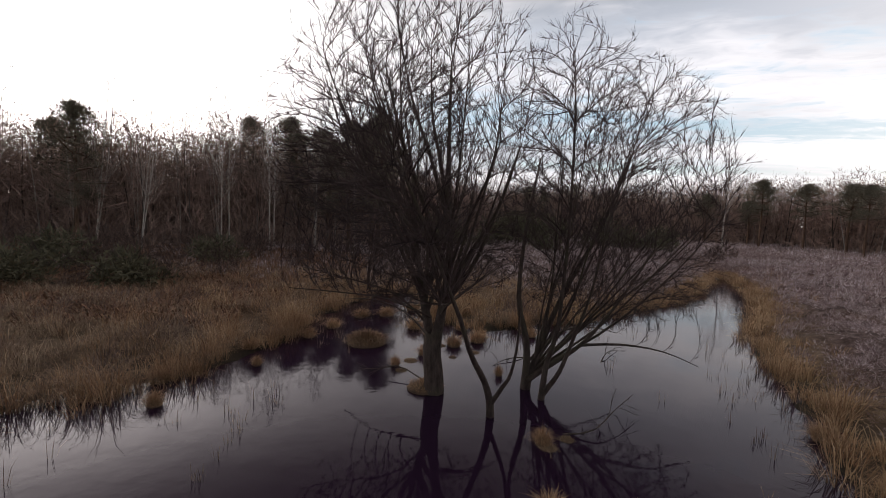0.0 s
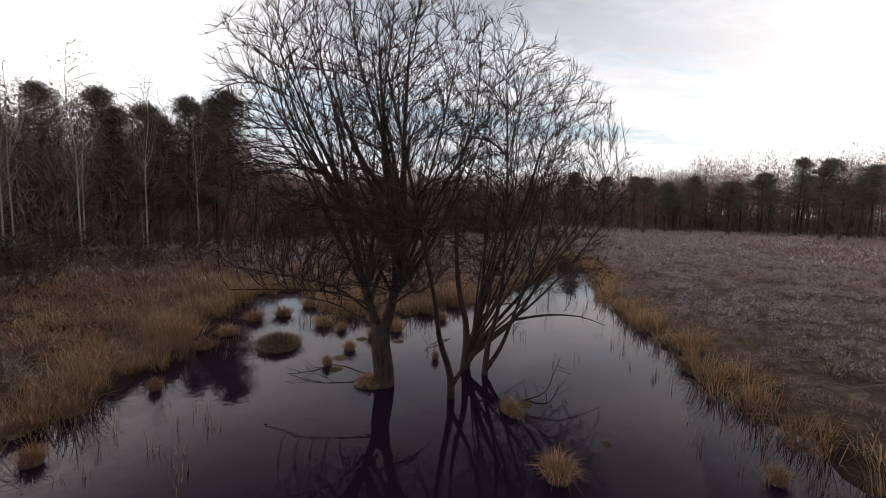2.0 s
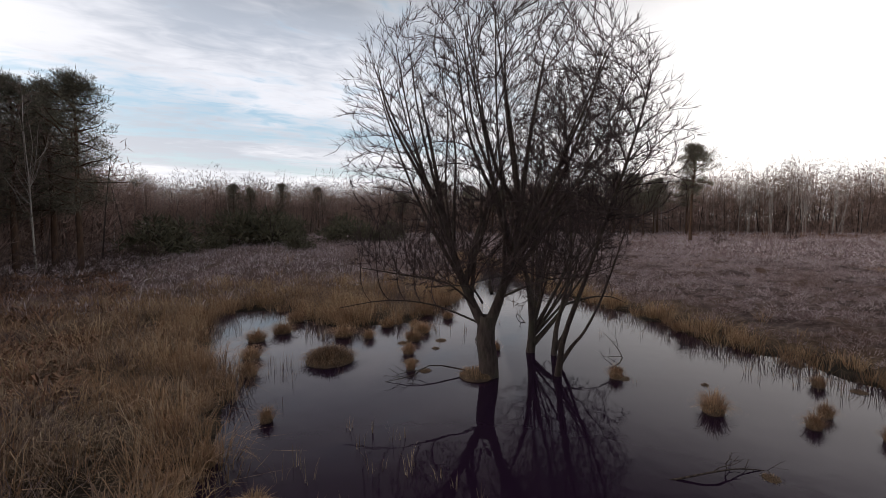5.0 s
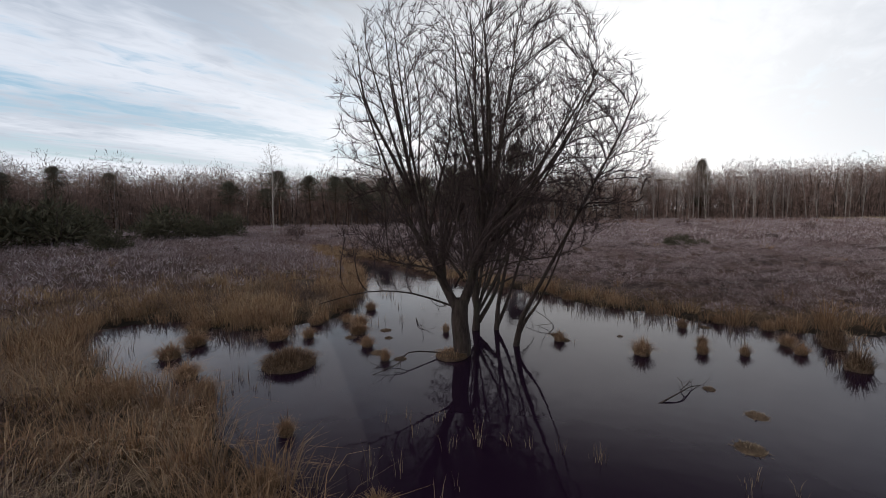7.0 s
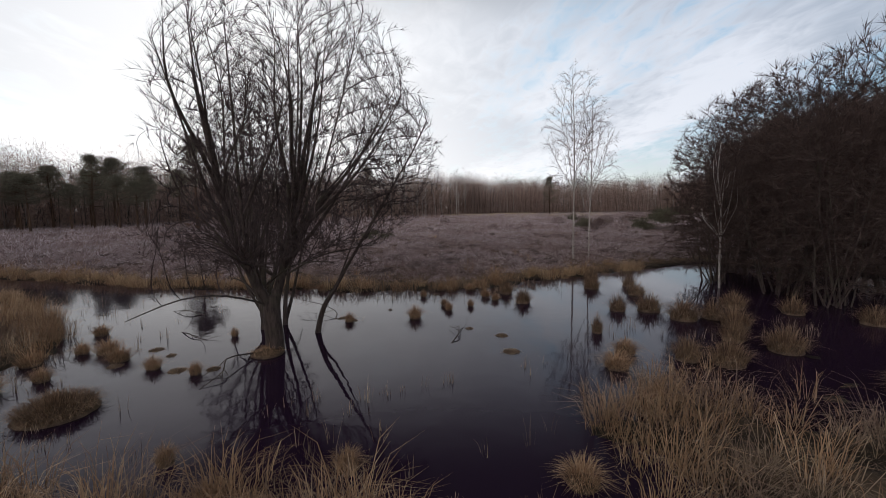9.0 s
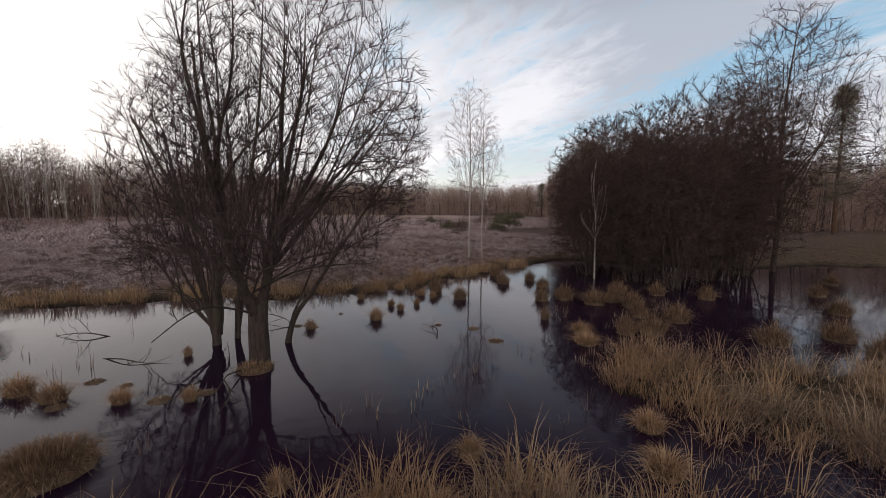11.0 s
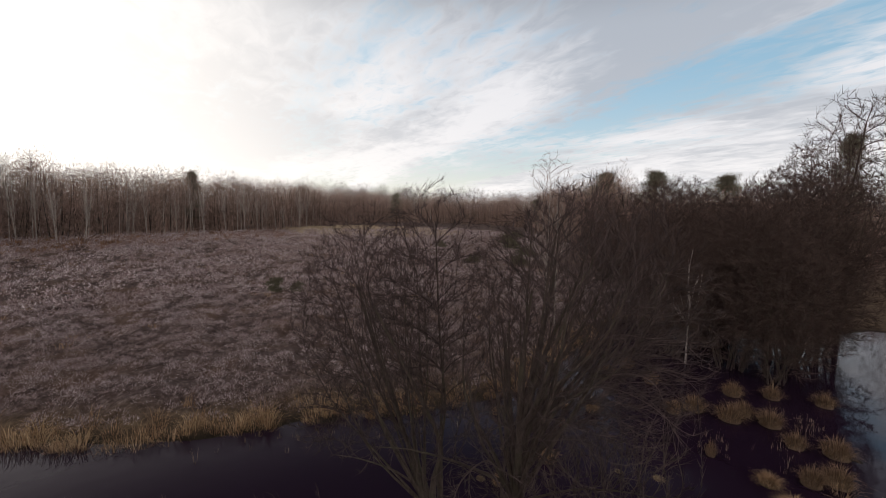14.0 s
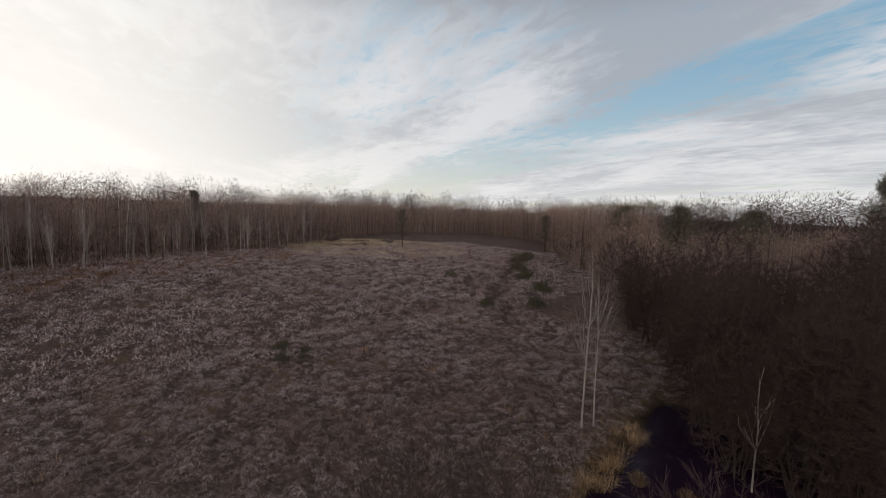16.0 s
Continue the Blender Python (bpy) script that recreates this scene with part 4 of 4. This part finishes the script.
# pale grass along the banks
x, y, z = scatter(rs, 30000, (-14, 24, -18, 26), lambda x, y, d, z: (d > -0.25) * np.exp(-np.maximum(d, 0) / (0.55 + 1.6 * (1 - heathy(x, y)))) * (z > np.where((x < 0) & (y < -9.5), 0.03, -0.14)) * np.clip(0.45 + 0.55 * waves(x, y, 21, 1.3), 0.05, 1))
tall = (0.34 + 0.22 * rs.rand(len(x))) * (1.2 + 0.25 * (1 - heathy(x, y))) * (1 + 0.42 * waves(x, y, 21, 1.3))
stuff("bank_grass", "tall straw-coloured grass along the water's edge", "grass", [tuft_blades(rs, x, y, z, 28, tall, 0.13 + 0.12 * rs.rand(len(x)), 0.7, 0.011)], GRASS)
x, y, z = scatter(rs, 3000, (4, 22, -18, 24), lambda x, y, d, z: (d > -0.35) * (d < 0.75) * heathy(x, y) * np.clip(0.35 + 0.9 * waves(x, y, 43, 2.0), 0, 1))
stuff("bank_tussocks", "golden grass tussocks along the heath's bank", "grass", [tuft_blades(rs, x, y, z, 60, 0.50 + 0.32 * rs.rand(len(x)), 0.16 + 0.12 * rs.rand(len(x)), 0.75, 0.014)], TALL_STRAW)
x, y, z = scatter(rs, 3600, (-20, 6, -6, 22), lambda x, y, d, z: (d > 1.2) * (1 - heathy(x, y)) * np.clip(1.4 * waves(x, y, 44, 4.6) + 0.1, 0, 1) * (np.hypot(x + 11, y + 1) > 3.2))
stuff("bog_shrubs", "low brown twiggy bog shrubs among the marsh grass", "shrub", [cushions(rs, x, y, z, 46, 0.22 + 0.34 * rs.rand(len(x)), 0.26, 0.014)], BOG_TWIG)
x, y, z = scatter(rs, 5200, (-12, 16, 3, 24), lambda x, y, d, z: (d > 0.1) * (1 - heathy(x, y)) * np.clip(1.5 * waves(x, y, 41, 3.4) - 0.15, 0, 1) * np.exp(-np.maximum(d - 2.5, 0) / 2.0))
stuff("straw_clumps", "tall pale straw grass in clumps on the northern bank", "grass", [tuft_blades(rs, x, y, z, 26, 0.55 + 0.35 * rs.rand(len(x)), 0.18 + 0.14 * rs.rand(len(x)), 0.7, 0.016)], TALL_STRAW)
# dull grass of the marsh to the west and south
x, y, z = scatter(rs, 19000, (-18, 4, -26, 16), lambda x, y, d, z: (d > 0.4) * (z > np.where(y < -8, 0.02, -0.16)) * (1 - heathy(x, y)) * np.clip(0.5 + 0.6 * waves(x, y, 22, 2.2), 0.12, 1))
stuff("marsh_grass", "dull brown tussocky marsh grass", "grass", [tuft_blades(rs, x, y, z, 20, (0.28 + 0.45 * rs.rand(len(x)) ** 1.5) * (1 + 0.5 * waves(x, y, 22, 2.2)), 0.16 + 0.16 * rs.rand(len(x)), 1.0, 0.0095)], MARSH)
# heather near and far
x, y, z = scatter(rs, 11500, (4, 34, -34, 34), lambda x, y, d, z: (d > 0.8) * heathy(x, y) * np.clip(0.75 + 0.3 * waves(x, y, 12, 1.7), 0.3, 1))
stuff("heather", "frosted purple-brown heather covering the heath", "heather", [cushions(rs, x, y, z, 84, 0.18 + 0.32 * rs.rand(len(x)) ** 1.4, 0.10, 0.019)], HEATHER)
x, y, z = scatter(rs, 20000, (30, 100, -90, 60), lambda x, y, d, z: 0.8 + 0 * x)
stuff("far_heather", "frosted heather on the far heath", "heather", [cushions(rs, x, y, z, 24, 0.25 + 0.45 * rs.rand(len(x)), 0.20, 0.085)], HEATHER)
x, y, z = scatter(rs, 12000, (-40, 32, 12, 62), lambda x, y, d, z: (d > 1.0) * 0.8)
stuff("north_heather", "brown heather and grass before the northern wood", "heather", [cushions(rs, x, y, z, 16, 0.2 + 0.25 * rs.rand(len(x)), 0.25, 0.06)], HEATHER)
x, y, z = scatter(rs, 8000, (58, 122, -84, -24), lambda x, y, d, z: (np.hypot((x - 96) / 26, (y + 56) / 24) < 1) * np.clip(0.5 + 0.6 * waves(x, y, 31, 9), 0, 1))
stuff("straw_patch", "pale straw grass in the middle of the far heath", "grass", [tuft_blades(rs, x, y, z, 9, 0.5 + 0.3 * rs.rand(len(x)), 0.5 + 0 * x, 0.7, 0.10)], PALE_STRAW)
x, y, z = scatter(rs, 4200, (58, 104, -30, 24), lambda x, y, d, z: (x > 70 - 0.4 * y) * np.clip(0.5 + 0.7 * waves(x, y, 32, 7), 0, 1))
stuff("wood_edge_bracken", "rust-brown bracken along the birch wood", "bracken", [tuft_blades(rs, x, y, z, 8, 0.5 + 0.3 * rs.rand(len(x)), 0.5 + 0 * x, 0.9, 0.12)], BRACKEN)
x, y, z = scatter(rs, 1500, (9, 70, -45, 22), lambda x, y, d, z: (d > 2) * np.clip(waves(x, y, 33, 11) - 0.35, 0, 1))
stuff("heath_grass", "scattered straw tufts among the heather", "grass", [tuft_blades(rs, x, y, z, 14, 0.28 + 0.25 * rs.rand(len(x)), 0.22 + 0.15 * rs.rand(len(x)), 0.7, 0.03)], GRASS)
# dead bracken before the wood
x, y, z = scatter(rs, 3500, (-34, -6, 3, 26), lambda x, y, d, z: (d > 2.5) * 0.8)
stuff("dead_bracken", "rust-brown dead bracken under the wood's edge", "bracken", [tuft_blades(rs, x, y, z, 16, 0.35 + 0.4 * rs.rand(len(x)), 0.25 + 0.2 * rs.rand(len(x)), 1.1, 0.06)], BRACKEN)


# tussocks that stand in the water
def tussock(label, radius, height, seed, mat=GRASS, n=420):
    rs = np.random.RandomState(seed)
    root = thing("grass_tussock", label, "grass tussock", "tussocks in the pond")
    ang, rings = np.linspace(0, 6.283, 12, endpoint=False), []
    for h, r in ((-0.25, 0.62), (0.02, 0.72), (0.12, 0.55), (0.2, 0.2)):
        rings.append(np.stack([np.cos(ang) * r * radius, np.sin(ang) * r * radius, np.full(12, h * min(1, height * 2))], 1))
    v = np.concatenate(rings)
    q = np.concatenate([np.stack([k * 12 + np.arange(12), k * 12 + (np.arange(12) + 1) % 12, (k + 1) * 12 + (np.arange(12) + 1) % 12, (k + 1) * 12 + np.arange(12)], 1) for k in range(3)])
    cap = np.array([[36, 37, 38, 39], [36, 39, 40, 41], [36, 41, 42, 43], [36, 43, 44, 45], [36, 45, 46, 47]])
    mesh_object("root_mass", v, [np.concatenate([q, cap])], GROUND, True, root)
    a, r = rs.rand(n) * 6.28, np.sqrt(rs.rand(n))
    p = np.stack([np.cos(a) * r * radius * 0.62, np.sin(a) * r * radius * 0.62, 0.16 * (1 - r) * min(1, height * 2) - 0.02], 1)
    bl = blades(p, a + rs.normal(0, 0.8, n), (0.2 + 0.95 * r) * (0.4 + 0.85 * rs.rand(n)), height * (0.35 + 0.85 * rs.rand(n) * (1.1 - 0.5 * r)), 0.007 + 0.006 * rs.rand(n), 0.9)
    mesh_object("grass", *join([bl]), mat, False, root)
    return root


t_mat = tussock("wide rounded mound of brown grass in the pond", 0.85, 0.40, 101, SEDGE, 2400)
t_mid = tussock("straw-coloured grass tussock standing in the pond", 0.34, 0.55, 102, GRASS, 560)
t_low = tussock("small flat pad of moss and grass on the water", 0.32, 0.10, 103, MARSH, 260)
t_foot = tussock("flattened straw grass round the willow's foot", 0.55, 0.22, 104, GRASS, 520)
t_brown = tussock("drooping brown grass tussock in dark water", 0.40, 0.55, 105, SEDGE, 620)
t_brown.matrix_world = pose(2.4, -12.9, 0.0)
t_mat.matrix_world = pose(-2.3, 3.35, 0.0)
t_foot.matrix_world = pose(-0.22, 0.16, 0.02)
t_mid.matrix_world = pose(1.85, -3.98, 0.0) @ Matrix.Diagonal((0.75, 0.75, 0.85, 1))
t_low.matrix_world = pose(-0.75, 1.95, -0.02)
for x, y, s in [(2.5, -5.3, 0.8), (2.12, -1.95, 0.55), (1.15, 4.0, 0.95), (0.4, 3.46, 0.85), (1.3, 4.6, 0.6), (-0.45, 2.5, 0.6), (-1.1, 1.5, 0.45), (3.0, 4.9, 0.7), (2.86, 6.0, 0.9),
                (0.65, 5.3, 0.8), (-0.5, 4.5, 0.6), (3.2, -5.35, 0.75), (4.1, -7.3, 1.1), (4.9, -5.0, 0.8), (2.7, -8.2, 1.0), (4.1, -12.1, 1.2), (5.9, -13.4, 1.2), (4.0, -13.9, 1.0),
                (-1.3, -8.4, 0.55), (-2.9, -8.0, 0.9), (-3.6, -7.2, 1.0), (5.9, -6.0, 1.0), (5.6, -7.2, 1.1), (7.2, -3.0, 0.9), (7.6, -1.2, 0.8), (4.4, -8.3, 1.0), (3.4, -7.4, 0.9), (2.8, -6.2, 0.7),
                (-1.4, 8.0, 1.1), (-3.2, 6.4, 1.0), (-2.3, 6.8, 1.1), (-1.0, 5.2, 1.1), (1.6, 1.2, 0.35), (-3.8, 4.8, 0.9), (-4.2, 3.6, 0.8), (-5.4, 2.2, 0.8), (-6.0, 1.4, 0.9), (-5.7, 0.2, 0.6), (-6.2, -0.3, 0.8), (-5.2, 3.4, 1.0), (-5.0, 5.0, 1.1), (-4.6, 1.0, 0.45), (-5.5, -1.4, 0.6), (-7.4, -3.2, 0.9), (-6.7, -4.2, 0.8), (-3.2, -16.2, 1.2), (-7, -17.2, 1.3), (-5.8, -20.6, 1.2), (-8.2, -23.5, 1.3), (-9, -28, 1.3), (-5.5, -25, 1.2), (-1.2, -12.6, 1.1), (0.6, -10.6, 1.0), (-1.0, -11.7, 1.5), (0.2, -11.5, 1.4), (-2.1, -12.4, 1.4), (-3.0, -11.2, 1.0), (-4.0, -11.6, 1.4), (-4.2, -9.6, 1.3), (-3.7, -9.0, 1.0), (-6.6, -11.2, 1.4), (-7.6, -13.2, 1.5), (-8.6, -12.0, 1.4), (-0.4, -14.4, 1.3), (-1.6, -15.4, 1.2)]:
    s = s * 0.8 if y < -8 else s * 0.6 if y < -3.5 and x > 1 else s
    wide, tall = (1.1, 0.85) if y < -8 else (1.3, 0.55)
    copy_thing(t_brown if y < -8 else t_mid, pose(x, y, 0.0, 0, 0, x * 97 % 360) @ Matrix.Diagonal((wide * s, wide * s, tall + 0.3 * s, 1)))
for x, y, s in [(2.2, -2.05, 0.9), (0.0, 3.4, 0.9), (0.4, 2.4, 0.6), (-1.96, -5.5, 1.1), (1.0, 2.9, 0.9), (-0.72, -5.8, 0.9), (2.6, -1.75, 0.7), (6.3, -4.4, 0.9), (5.2, -5.6, 0.8), (-0.9, 1.2, 0.8), (0.2, -5.2, 0.6), (3.2, -3.4, 0.4)]:
    copy_thing(t_low, pose(x, y, -0.02, 0, 0, x * 57 % 360) @ Matrix.Diagonal((s, s, 1, 1)))

# sunken dead branches
def drowned(label, pts, seed):
    rs = np.random.RandomState(seed)
    line = limb_line(pts, 0.022, 0.006, 8)
    subs = sprout(rs, [line], 6, 0.3, 0.4, 40, 4, 0.6, 0.02, 0.15)
    v, f = skin([line] + subs + sprout(rs, subs, 3, 0.3, 0.5, 40, 3, 0.7, 0.0, 0.15), 4)
    return tagged(mesh_object("dead_branch", v, f, BARK, True), label, "branch", "dead branches")


drowned("dead branch lying half sunk in the pond", [(-0.9, -4.3, -0.02), (-0.4, -4.7, 0.10), (0.1, -4.9, 0.04), (0.5, -5.2, -0.03)], 111)
drowned("bare fallen branch trailing in the pond", [(-0.2, 0.4, 0.05), (-0.9, 0.9, 0.22), (-1.5, 0.9, 0.12), (-2.1, 1.3, -0.03)], 112)
drowned("black dead branch trailing from the willow's foot", [(2.7, 2.85, -0.03), (2.1, 2.45, 0.06), (1.7, 2.15, 0.03), (1.25, 1.5, -0.04)], 114)
drowned("dead branch with bare twigs rising from the pond", [(2.5, -1.5, -0.04), (3.1, -1.6, 0.12), (3.7, -1.05, 0.3), (4.3, -0.4, 0.36)], 115)
drowned("dark fallen branch in the water", [(4.6, 2.6, -0.03), (4.9, 3.1, 0.1), (5.2, 3.5, 0.08), (5.6, 3.9, -0.02)], 113)

# rush stalks standing in the shallows
x, y, z = scatter(rs, 4600, (-8, 9, -14, 12), lambda x, y, d, z: (d < 0) * np.clip(0.25 + 0.5 * waves(x, y, 9, 3.0) - 0.18 * np.abs(d + 0.6), 0, 1))
stuff("rush_stalks", "thin dead rush stalks standing in the shallows", "rushes", [tuft_blades(rs, x, y, 0 * z - 0.05, 5, 0.3 + 0.25 * rs.rand(len(x)), 0.07 + 0 * x, 0.25, 0.009)], MARSH)
